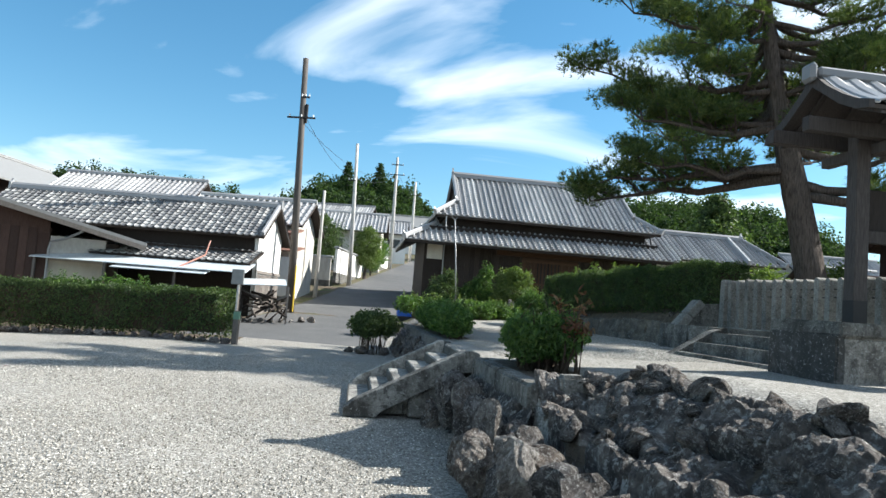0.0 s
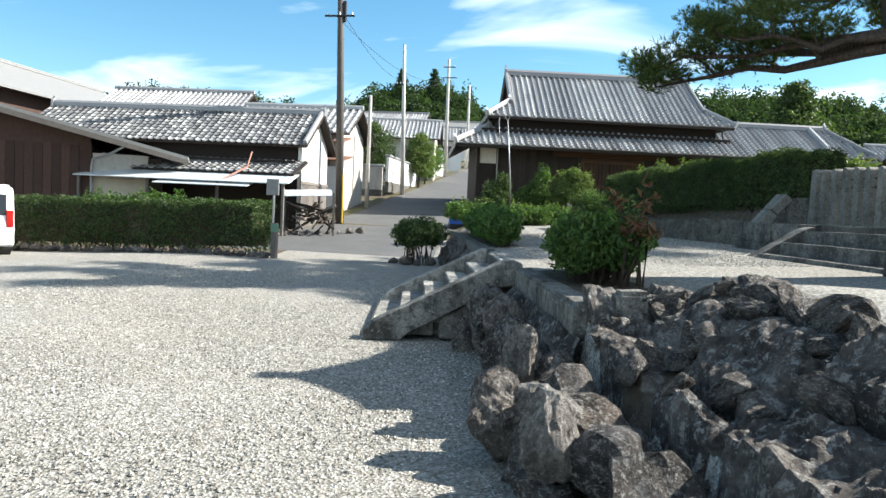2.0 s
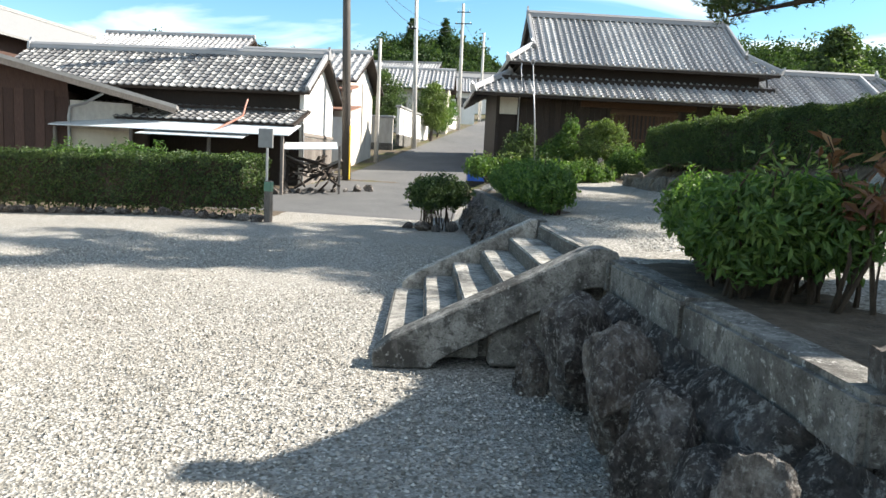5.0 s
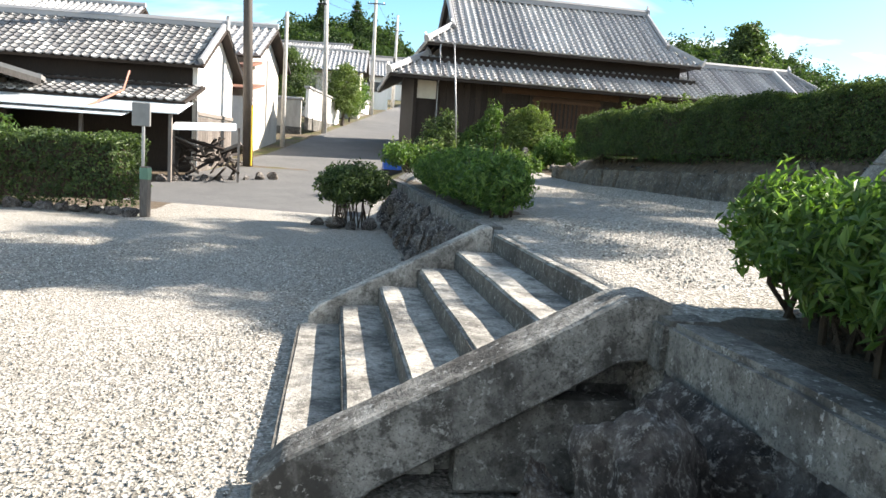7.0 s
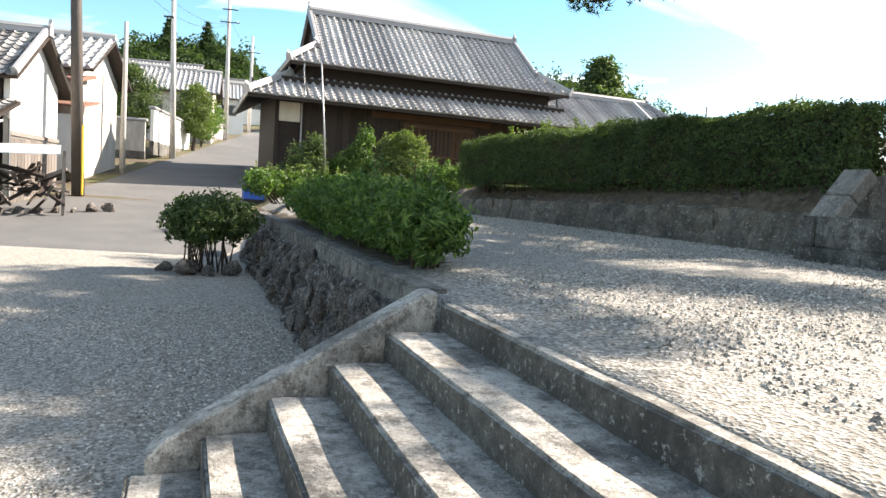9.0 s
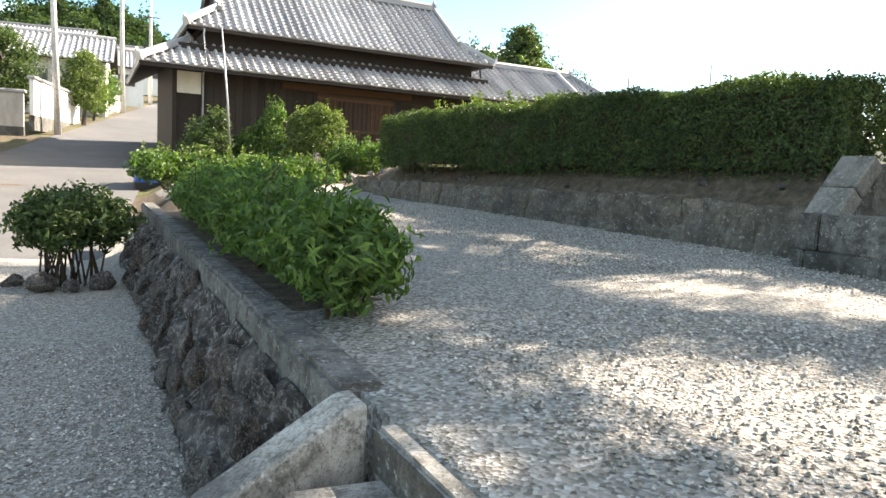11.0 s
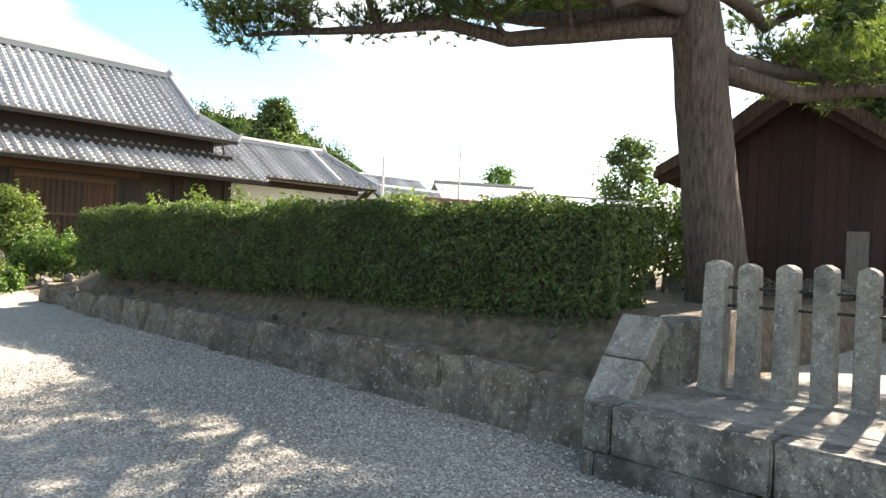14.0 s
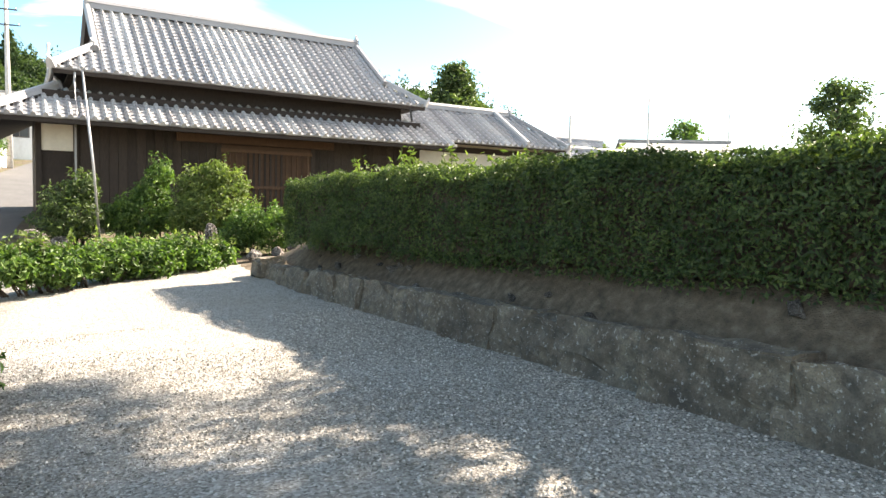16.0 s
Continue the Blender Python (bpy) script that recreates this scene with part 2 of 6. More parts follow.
M_POST = stone("granite_post", (0.19, 0.18, 0.158), (0.25, 0.238, 0.21), (0.33, 0.317, 0.284), 0.5, 30.0)
M_DARKEND = stone("dark_end_stone", (0.03, 0.028, 0.026), (0.06, 0.056, 0.052), (0.15, 0.145, 0.135), 0.8, 7.0)
M_PLINTH = stone("plinth_stone", (0.14, 0.13, 0.115), (0.26, 0.24, 0.21), (0.40, 0.375, 0.33), 0.9, 8.0)
M_BANKSTONE = stone("bank_stone", (0.085, 0.07, 0.052), (0.155, 0.13, 0.098), (0.25, 0.217, 0.17), 0.6, 6.0)
M_TILE = tile("grey_roof_tile", (0.215, 0.213, 0.218), (0.325, 0.322, 0.325), (0.44, 0.435, 0.43), 0.38)
M_TILE_OLD = tile("mottled_roof_tile", (0.085, 0.085, 0.09), (0.17, 0.17, 0.17), (0.36, 0.355, 0.345), 0.5)
M_TILE_OLD_I = tile("mottled_roof_tile_far", (0.085, 0.085, 0.09), (0.17, 0.17, 0.17), (0.36, 0.355, 0.345), 0.5, True)
M_TILE_I = tile("grey_roof_tile_far", (0.11, 0.11, 0.115), (0.19, 0.19, 0.195), (0.27, 0.265, 0.26), 0.45, True)
M_DARKWOOD = wood("dark_weathered_boards", (0.018, 0.013, 0.010), (0.052, 0.038, 0.030))
M_REDWOOD = wood("red_brown_boards", (0.013, 0.006, 0.005), (0.042, 0.018, 0.014))
M_DOORWOOD = wood("brown_door_wood", (0.055, 0.030, 0.018), (0.13, 0.072, 0.042))
M_OLDWOOD = wood("old_dark_timber", (0.032, 0.026, 0.023), (0.085, 0.072, 0.066))
M_GREYWOOD = wood("grey_weathered_timber", (0.10, 0.085, 0.072), (0.22, 0.195, 0.175))
M_BOARDBROWN = wood("brown_wall_boards", (0.045, 0.024, 0.018), (0.10, 0.058, 0.045))
M_PLASTER = plaster("white_plaster", (0.78, 0.76, 0.72), (0.45, 0.40, 0.33))
M_CREAM = plaster("cream_plaster", (0.62, 0.58, 0.49), (0.40, 0.35, 0.27))
M_DIRTY = plaster("stained_plaster", (0.50, 0.47, 0.42), (0.22, 0.19, 0.16), 0.8)
M_TIN = plain("pale_tin_sheet", (0.62, 0.66, 0.68), 0.45, 0.3)
M_TINGREY = plain("grey_sheet_roof", (0.22, 0.217, 0.21), 0.6, 0.1)
M_RUST = plain("rusty_sheet_roof", (0.17, 0.085, 0.06), 0.8)
M_HEDGE = leaf("hedge_leaf", (0.027, 0.046, 0.018), (0.060, 0.095, 0.034), (0.125, 0.172, 0.06))
M_SHRUB = leaf("shrub_leaf", (0.034, 0.070, 0.018), (0.070, 0.135, 0.032), (0.16, 0.24, 0.062))
M_LIGHTLEAF = leaf("light_leaf", (0.055, 0.085, 0.022), (0.11, 0.155, 0.045), (0.20, 0.25, 0.085))
M_REDLEAF = leaf("reddish_leaf", (0.08, 0.035, 0.02), (0.16, 0.075, 0.045), (0.22, 0.14, 0.08))
M_NEEDLE = leaf("pine_needle", (0.034, 0.058, 0.022), (0.075, 0.108, 0.034), (0.17, 0.19, 0.055), 0.25)
M_WOODS = leaf("far_woods_leaf", (0.022, 0.040, 0.020), (0.040, 0.068, 0.030), (0.075, 0.11, 0.045), 0.1)
M_TWIG = bark("twigs", (0.035, 0.026, 0.018), (0.10, 0.075, 0.055))
M_BARK = bark("pine_bark", (0.036, 0.028, 0.024), (0.14, 0.115, 0.098))
M_POLE = wood("tarred_pole", (0.045, 0.039, 0.035), (0.10, 0.088, 0.078), (10, 10, 0.6))
M_CONCPOLE = stone("pale_pole", (0.42, 0.41, 0.38), (0.52, 0.50, 0.47), (0.6, 0.58, 0.55), 0.25)
M_METAL = plain("dull_metal", (0.32, 0.32, 0.32), 0.45, 0.7)
M_DARKMETAL = plain("dark_iron", (0.035, 0.033, 0.032), 0.6, 0.5)
M_WHITE = plain("white_paint", (0.78, 0.78, 0.77), 0.35)
M_YELLOW = plain("yellow_paint", (0.62, 0.42, 0.04), 0.5)
M_BLACK = plain("black_rubber", (0.02, 0.02, 0.02), 0.6)
M_BLUE = plain("blue_plastic", (0.02, 0.10, 0.42), 0.45)
M_REDLAMP = plain("red_lamp_glass", (0.35, 0.015, 0.012), 0.2)
M_PIPE = plain("copper_pipe", (0.38, 0.17, 0.12), 0.5)
M_BARKROOF = bark("bark_thatch", (0.030, 0.021, 0.016), (0.105, 0.072, 0.055))
M_GLASS = plain("dark_window_glass", (0.02, 0.022, 0.025), 0.08, 0.0, 0.0)
M_SIGNGREY = plain("grey_sign_plate", (0.2, 0.2, 0.195), 0.5)
M_GREEN = plain("green_post_band", (0.10, 0.20, 0.14), 0.6)


# ---- tools ----
rng = np.random.default_rng(7)
TURN = math.degrees(math.atan2(0.214, 0.977))


def W(n, d, z=0.0):
    """World place from n metres right of the kerb line and d metres along it."""
    return Vector((1.3 + 0.977 * n - 0.214 * d, 4.6 + 0.214 * n + 0.977 * d, z))


def along(n, d, z=0.0, turn=0.0):
    return Matrix.Translation(W(n, d, z)) @ pose(0, 0, 0, 0, 0, TURN + turn)


def smooth(a, b, x):
    t = np.clip((x - a) / (b - a), 0, 1)
    return t * t * (3 - 2 * t)


def road_left(y):
    return -9.6 if y < 22 else (-9.6 + 0.01 * (y - 22) if y < 34 else -9.48 - 0.03 * (y - 34))


def road_right(y):
    y = np.asarray(y, float)
    return np.where(y < 22, -2.9, np.where(y < 40, -3.0 - 0.10 * (y - 22), -4.8 - 0.06 * (y - 40)))


def ground_z(x, y):
    x, y = np.asarray(x, float), np.asarray(y, float)
    n = (x - 1.3) * 0.977 + (y - 4.6) * 0.214
    d = -(x - 1.3) * 0.214 + (y - 4.6) * 0.977
    low = 0.075 * np.clip(y - 21.5, 0, 8.5) + 0.112 * np.clip(y - 30, 0, 86) * smooth(30, 6, x) - 0.045 * np.clip(-8.5 - x, 0, 8) * smooth(25, 20, y)
    up = 0.83 + 0.036 * np.clip(n, 0, 6) + 0.055 * np.clip(d - 20.0, 0, 14) + 0.085 * np.clip(d - 34, 0, 60)
    up = up + (0.22 * smooth(4.5, 1.0, n) - 0.5 * smooth(1.05, 0.15, n)) * smooth(0.5, -0.1, d)
    bank = smooth(5.45, 6.7, n) * smooth(8.3, 8.6, d) * (0.95 - 0.2 * smooth(9, 20, d)) * smooth(24.0, 20.8, d)
    yard = 0.52 * smooth(6.2, 6.4, n) * smooth(8.6, 8.3, d) + 0.6 * smooth(8.5, 14, n) * smooth(8.3, 8.6, d)
    up = np.maximum(up + bank, np.minimum(up + yard, 1.45 + 0 * up) * (yard > 0.01))
    lane = road_right(y)
    w = smooth(15.4, 17.5, d)
    edge = smooth(-0.03, 0.08, n) * (1 - w) + smooth(lane + 0.1, lane + 1.3, x) * w
    return low + (np.maximum(up, low) - low) * edge


def from_arrays(name, verts, faces, mat, smooth_faces=False):
    me = bpy.data.meshes.new(name)
    me.from_pydata(np.asarray(verts, float), [], np.asarray(faces).tolist() if not isinstance(faces, list) else faces)
    me.materials.append(mat)
    if smooth_faces:
        me.polygons.foreach_set("use_smooth", [True] * len(me.polygons))
    me.update()
    return me


def mesh_of(name, bm, mat, smooth_faces=False):
    me = bpy.data.meshes.new(name)
    bm.to_mesh(me)
    bm.free()
    me.materials.append(mat)
    if smooth_faces:
        me.polygons.foreach_set("use_smooth", [True] * len(me.polygons))
    return me


def part(name, data, material=None, parent=None, label="", m=None, smooth_faces=False):
    """Links a bmesh or a mesh as ONE object, under a thing or a part."""
    me = mesh_of(name, data, material, smooth_faces) if isinstance(data, bmesh.types.BMesh) else data
    ob = new(name, me)
    if parent is not None:
        ob.parent = parent
    if m is not None:
        ob.matrix_basis = m
    if label:
        ob["label"] = label
    if name in ("leaves", "stem", "sprig", "stems", "sprig_stems", "sprig_leaves", "twigs", "needles", "crown", "limbs", "tiles"):
        ob["kind"] = "stuff"
    return ob


def thing(name, m, label, category, group="", kind=""):
    ob = new(name)
    ob.empty_display_size = 0.2
    ob.matrix_basis = m
    return tagged(ob, label, category, group, kind)


def box(sx, sy, sz, at=(0, 0, 0), bevel=0.0, rot=None, bm=None):
    """A box standing on at (the middle of its foot)."""
    one = bmesh.new()
    bmesh.ops.create_cube(one, size=1.0)
    bmesh.ops.transform(one, verts=one.verts, matrix=Matrix.Translation((0, 0, sz / 2)) @ Matrix.Diagonal((sx, sy, sz, 1)))
    if bevel:
        bmesh.ops.bevel(one, geom=one.edges[:], offset=bevel, segments=1, affect="EDGES")
    if rot is not None:
        bmesh.ops.transform(one, verts=one.verts, matrix=rot)
    bmesh.ops.translate(one, verts=one.verts, vec=at)
    return join(bm, one)


def join(bm, one):
    if bm is None:
        return one
    me = bpy.data.meshes.new("joined")
    one.to_mesh(me)
    one.free()
    bm.from_mesh(me)
    bpy.data.meshes.remove(me)
    return bm


def rough_box(sx, sy, sz, at=(0, 0, 0), amount=0.015, cuts=3, bevel=0.02, seed=0.0):
    """A hand-dressed stone block with uneven faces."""
    one = bmesh.new()
    bmesh.ops.create_cube(one, size=1.0)
    bmesh.ops.transform(one, verts=one.verts, matrix=Matrix.Translation((0, 0, sz / 2)) @ Matrix.Diagonal((sx, sy, sz, 1)))
    bmesh.ops.bevel(one, geom=one.edges[:], offset=bevel, segments=2, affect="EDGES")
    longest = [e for e in one.edges if e.calc_length() > 0.25]
    bmesh.ops.subdivide_edges(one, edges=longest, cuts=cuts, use_grid_fill=True)
    for v in one.verts:
        v.co += noise.noise_vector(v.co * 4.0 + Vector((seed, seed * 2, 0))) * amount + noise.noise_vector(v.co * 12.0 + Vector((seed, seed * 2, 5))) * amount * 0.4
    bmesh.ops.translate(one, verts=one.verts, vec=at)
    return one


def tube(points, radii, sides=8, bm=None, cap=True):
    """A tapered tube through points."""
    one = bmesh.new() if bm is None else bm
    pts = [Vector(p) for p in points]
    if not hasattr(radii, "__len__"):
        radii = [radii] * len(pts)
    rings = []
    for i, p in enumerate(pts):
        t = (pts[min(i + 1, len(pts) - 1)] - pts[max(i - 1, 0)]).normalized()
        q = t.to_track_quat("Z", "Y")
        rings.append([one.verts.new(p + q @ Vector((math.cos(2 * math.pi * k / sides) * radii[i], math.sin(2 * math.pi * k / sides) * radii[i], 0))) for k in range(sides)])
    for a, b in zip(rings, rings[1:]):
        for k in range(sides):
            one.faces.new((a[k], a[(k + 1) % sides], b[(k + 1) % sides], b[k]))
    if cap:
        one.faces.new(rings[0][::-1])
        one.faces.new(rings[-1])
    return one


def prism(outline, depth, axis="y", bm=None):
    """An outline of (u, z) pairs, extruded by depth along y (u is x) or x (u is y), centred."""
    one = bmesh.new() if bm is None else bm
    ring = []
    for s in (-depth / 2, depth / 2):
        ring.append([one.verts.new((u, s, z) if axis == "y" else (s, u, z)) for u, z in outline])
    k = len(outline)
    one.faces.new(ring[0])
    one.faces.new(ring[1][::-1])
    for i in range(k):
        one.faces.new((ring[0][(i + 1) % k], ring[0][i], ring[1][i], ring[1][(i + 1) % k]))
    bmesh.ops.recalc_face_normals(one, faces=one.faces[:])
    return one


def unit(v):
    return v / np.maximum(np.linalg.norm(v, axis=1, keepdims=True), 1e-9)


def leaf_arrays(places, outward, length, width, spread=0.9, droop=0.0):
    """Folded diamond leaves at places, facing roughly outward."""
    k = len(places)
    nrm = unit(outward + rng.normal(0, spread, (k, 3)))
    side = unit(np.cross(nrm, unit(rng.normal(0, 1, (k, 3)))))
    way = unit(np.cross(side, nrm) + np.array([0, 0, -droop]))
    ln = (length * rng.uniform(0.6, 1.35, k))[:, None]
    wd = (width * rng.uniform(0.7, 1.3, k))[:, None]
    base, tip = places - way * ln * 0.5, places + way * ln * 0.5
    lift = nrm * wd * 0.35
    left, right = places + side * wd * 0.5 + lift, places - side * wd * 0.5 + lift
    verts = np.stack([base, left, tip, right], 1).reshape(-1, 3)
    i = np.arange(k)[:, None] * 4
    faces = np.concatenate([i + [0, 1, 2], i + [0, 2, 3]], 1).reshape(-1, 3)
    return verts, faces


def leaves(name, places, outward, length, width, mat, parent, spread=0.9, droop=0.0, label=""):
    v, f = leaf_arrays(np.asarray(places, float), np.asarray(outward, float), length, width, spread, droop)
    return part(name, from_arrays(name, v, f, mat), parent=parent, label=label)


def blob_points(centre, radii, count, shell=0.35, lump=0.25, freq=1.6, seed=0.0):
    """Points in the uneven outer shell of an ellipsoid, with outward directions."""
    u = unit(rng.normal(0, 1, (count, 3)))
    bump = np.array([noise.noise(Vector(p) * freq + Vector((seed, seed, seed))) for p in u * 1.3])
    r = (1 - shell * rng.random(count) ** 1.4) * (1 + lump * bump)
    return np.asarray(centre) + u * r[:, None] * np.asarray(radii), u


# ---- ground, road ----
n_lines = np.unique(np.concatenate([[-400, -250, -150, -100, -70, -50, -38, -30], np.arange(-26, -2, 1.0), np.arange(-2, -0.2, 0.3), [-0.15, -0.03, 0.025, 0.08], np.arange(0.2, 5.2, 0.4), np.arange(5.2, 7.0, 0.12), np.arange(7.0, 15, 0.5), np.arange(15, 40, 2.5), [45, 60, 80, 110, 150, 250, 400]]))
d_lines = np.unique(np.concatenate([[-300, -150, -80, -50, -30, -20, -15], np.arange(-12, 7.8, 0.4), np.arange(7.8, 9.2, 0.1), np.arange(9.2, 26, 0.4), np.arange(26, 60, 2.0), [65, 75, 90, 110, 140, 180, 240, 320, 450]]))
nn, dd = np.meshgrid(n_lines, d_lines, indexing="ij")
gx, gy = 1.3 + 0.977 * nn - 0.214 * dd, 4.6 + 0.214 * nn + 0.977 * dd
gz = ground_z(gx, gy)
gz += np.array([noise.noise(Vector((a * 0.5, b * 0.5, 3))) for a, b in zip(gx.ravel(), gy.ravel())]).reshape(gx.shape) * 0.03 * (np.abs(nn) > 0.3) * ((gy < 19) | (gx < -10.5) | (gx > -1.5))
gk = gx.shape
idx = np.arange(gk[0] * gk[1]).reshape(gk)
gf = np.stack([idx[:-1, :-1], idx[1:, :-1], idx[1:, 1:], idx[:-1, 1:]], -1).reshape(-1, 4)
ground = new("ground", from_arrays("ground", np.stack([gx, gy, gz], -1).reshape(-1, 3), gf, M_GROUND, True))
tagged(ground, "pale grey gravel ground with bare soil banks", "ground", kind="structure")


def strip(name, ys, left, right, lift, mat, label, category):
    verts, faces = [], []
    for y in ys:
        for k in range(7):
            x = left(y) + (float(right(y)) - left(y)) * k / 6
            verts.append((x, y, float(ground_z(min(x, float(road_right(y)) - 0.02), y)) + (lift if y > 20.3 else -0.02)))
    for i in range(len(ys) - 1):
        for k in range(6):
            a = i * 7 + k
            faces.append((a, a + 1, a + 8, a + 7))
    ob = new(name, from_arrays(name, verts, faces, mat, True))
    return tagged(ob, label, category, kind="structure")


strip("road", [20.2, 20.6, 21, 21.6, 22.5] + list(range(24, 122, 2)), road_left, road_right, 0.014, M_ASPHALT, "worn grey asphalt village lane rising between houses", "road")


# ---- retaining wall with the flight of steps ----
def boulder_mesh(seed, fine=3, mat=M_ROCK):
    bm = bmesh.new()
    bmesh.ops.create_icosphere(bm, subdivisions=fine, radius=0.5)
    off = Vector((seed * 7.3, seed * 3.1, seed * 1.7))
    planes = [(Vector(rng.normal(0, 1, 3)).normalized(), rng.uniform(0.24, 0.42)) for _ in range(16)]
    for v in bm.verts:
        p = v.co.copy()
        for nrm, dist in planes:
            over = p.dot(nrm) - dist
            if over > 0:
                p -= nrm * over * 0.97
        p += noise.noise_vector(p * 2.5 + off) * 0.09 + noise.noise_vector(p * 7.0 + off) * 0.04 + noise.noise_vector(p * 17.0 + off) * 0.022
        if fine > 3:
            p += noise.noise_vector(p * 31.0 + off) * 0.010
        v.co = p
    me = mesh_of("boulder", bm, mat, False)
    return me


BOULDERS = [boulder_mesh(i + 1) for i in range(10)]
HEROES = [boulder_mesh(i + 21, 5, M_PALEROCK) for i in range(5)]
wall = thing("retaining_wall", along(0, 0), "low dry-stone retaining wall of dark rough boulders below a kerb", "wall", kind="structure")


def place_stone(parent, n, d, z, sx, sy, sz, name="stone", tilt=18, meshes=None):
    meshes = meshes or BOULDERS
    ob = new(name, meshes[int(rng.integers(len(meshes)))])
    ob.parent = parent
    ob.matrix_basis = Matrix.Translation((n, d, z)) @ pose(0, 0, 0, rng.uniform(-tilt, tilt), rng.uniform(-tilt, tilt), rng.uniform(-30, 30) + (180 if rng.random() < 0.5 else 0)) @ Matrix.Diagonal((sx, sy, sz, 1))
    return ob


def stone_courses(d0, d1, foot, top_n, top_z, rows, size, seed_gap=0.0):
    for r in range(rows):
        f = (r + 0.35) / rows
        d = d0 + rng.uniform(0, 0.2)
        while d < d1:
            s = size * rng.uniform(0.75, 1.35) * (1.1 - 0.25 * f)
            n = foot + (top_n - foot) * f + rng.uniform(-0.05, 0.05)
            place_stone(wall, n, d + s / 2, top_z * f, s * 0.95, s * 1.15, top_z / rows * rng.uniform(1.25, 1.65))
            d += s * 0.86


def rock_face(d0, d1, n0, n1, z0, z1, step, depth, cell, seed, cover=False):
    """A craggy face of tightly fitted rock slabs, leaning back from foot to top."""
    rows = max(6, int(math.hypot(n1 - n0, z1 - z0) / step))
    cols = int((d1 - d0) / step)
    out = Vector((-(z1 - z0), 0, n1 - n0)).normalized()
    verts, faces = [], []
    for i in range(cols + 1):
        for j in range(rows + 1):
            f = j / rows
            p = Vector((n0 + (n1 - n0) * f, d0 + (d1 - d0) * i / cols, z0 + (z1 - z0) * f))
            if cover:
                p.z = max(p.z, float(ground_z(*W(p.x, p.y).xy)) + 0.11 * min(1.0, (1.0 - f) * 4.0))
            q = Vector((p.x * 1.3, p.y * 0.75 - p.z * 0.5, p.z * 1.5 + p.y * 0.35)) * cell + Vector((seed, seed * 2.3, 0))
            q += noise.noise_vector(q * 1.1) * 0.35
            dist, near = noise.voronoi(q)
            way = noise.noise_vector(near[0] * 5.3 + Vector((3, 1, 7)))
            slab = max(-0.5, min(0.6, (q - near[0]).dot(way) * 0.9)) + 0.35 * way.x
            crack = min(1.0, (dist[1] - dist[0]) * 3.5)
            h = depth * (0.55 * slab + 0.45 * crack - 0.3) + 0.25 * depth * noise.noise(p * 7.0) + 0.12 * depth * noise.noise(p * 19.0) + 0.05 * depth * noise.noise(p * 41.0)
            edge = 1.0 - max(0.0, (f - 0.85) / 0.15) * 0.6
            verts.append(p + out * h * edge)
            if i and j:
                k2 = (i - 1) * (rows + 1) + j - 1
                faces.append((k2, k2 + rows + 1, k2 + rows + 2, k2 + 1))
    return part("rock_face", from_arrays("rock_face", verts, faces, M_ROCK), parent=wall)


rock_face(6.95, 16.3, -0.40, -0.03, -0.05, 0.70, 0.035, 0.16, 2.3, 4.0)
rock_face(0.2, 3.08, -0.36, -0.03, -0.05, 0.66, 0.035, 0.16, 2.0, 9.0)
for k in range(46):
    f = rng.random()
    s = rng.uniform(0.3, 0.5)
    place_stone(wall, -0.34 + 0.27 * f, rng.uniform(7.1, 16.0), 0.02 + 0.58 * f, s * 0.5, s * 1.1, s * 0.8)
# rough rock face beside the lot: a row of upright stones, a ledge, then a craggy slope
stone_courses(-6.0, 0.5, -0.46, -0.10, 0.58, 2, 0.50)
rock_face(-6.5, 0.5, 0.0, 0.92, 0.36, 0.86, 0.03, 0.27, 1.5, 1.5, True)
for k in range(120):
    d = rng.uniform(-6, 0.35)
    f = rng.random() ** 0.6
    s = rng.uniform(0.12, 0.34)
    place_stone(wall, 0.05 + 0.85 * f, d, float(ground_z(*W(0.05 + 0.85 * f, d).xy)) + 0.10 - 0.06 * f, s * 1.0, s * 1.4, s * 0.6, tilt=45)
for n, d, z, s in ((-0.34, 2.55, 0.34, 0.72), (-0.30, 1.75, 0.36, 0.66), (-0.55, 2.95, 0.14, 0.4), (-0.40, 1.0, 0.40, 0.52), (-0.52, 0.45, 0.22, 0.5), (-0.36, 0.25, 0.50, 0.42), (-0.55, -0.35, 0.25, 0.55), (-0.42, -1.1, 0.42, 0.6)):
    place_stone(wall, n, d, z, s * 0.85, s * 0.95, s * 1.15, meshes=HEROES)
# kerb along the top
d = 0.35
k = 0
while d < 16.0:
    ln = rng.uniform(1.3, 2.0)
    if d < 3.35:
        ln = min(ln, 3.35 - d)
    elif d < 6.9:
        d = 6.75
    part("kerb_stone", rough_box(0.22, ln - 0.012, 0.24, amount=0.012, cuts=4, bevel=0.025, seed=k), M_KERB, wall, m=Matrix.Translation((0.09, d + ln / 2, 0.62)))
    d += ln
    k += 1
part("kerb_stone", rough_box(0.22, 0.20, 0.30, amount=0.02, bevel=0.03, seed=9), M_KERB, wall, m=Matrix.Translation((0.34, 0.30, 0.68)))

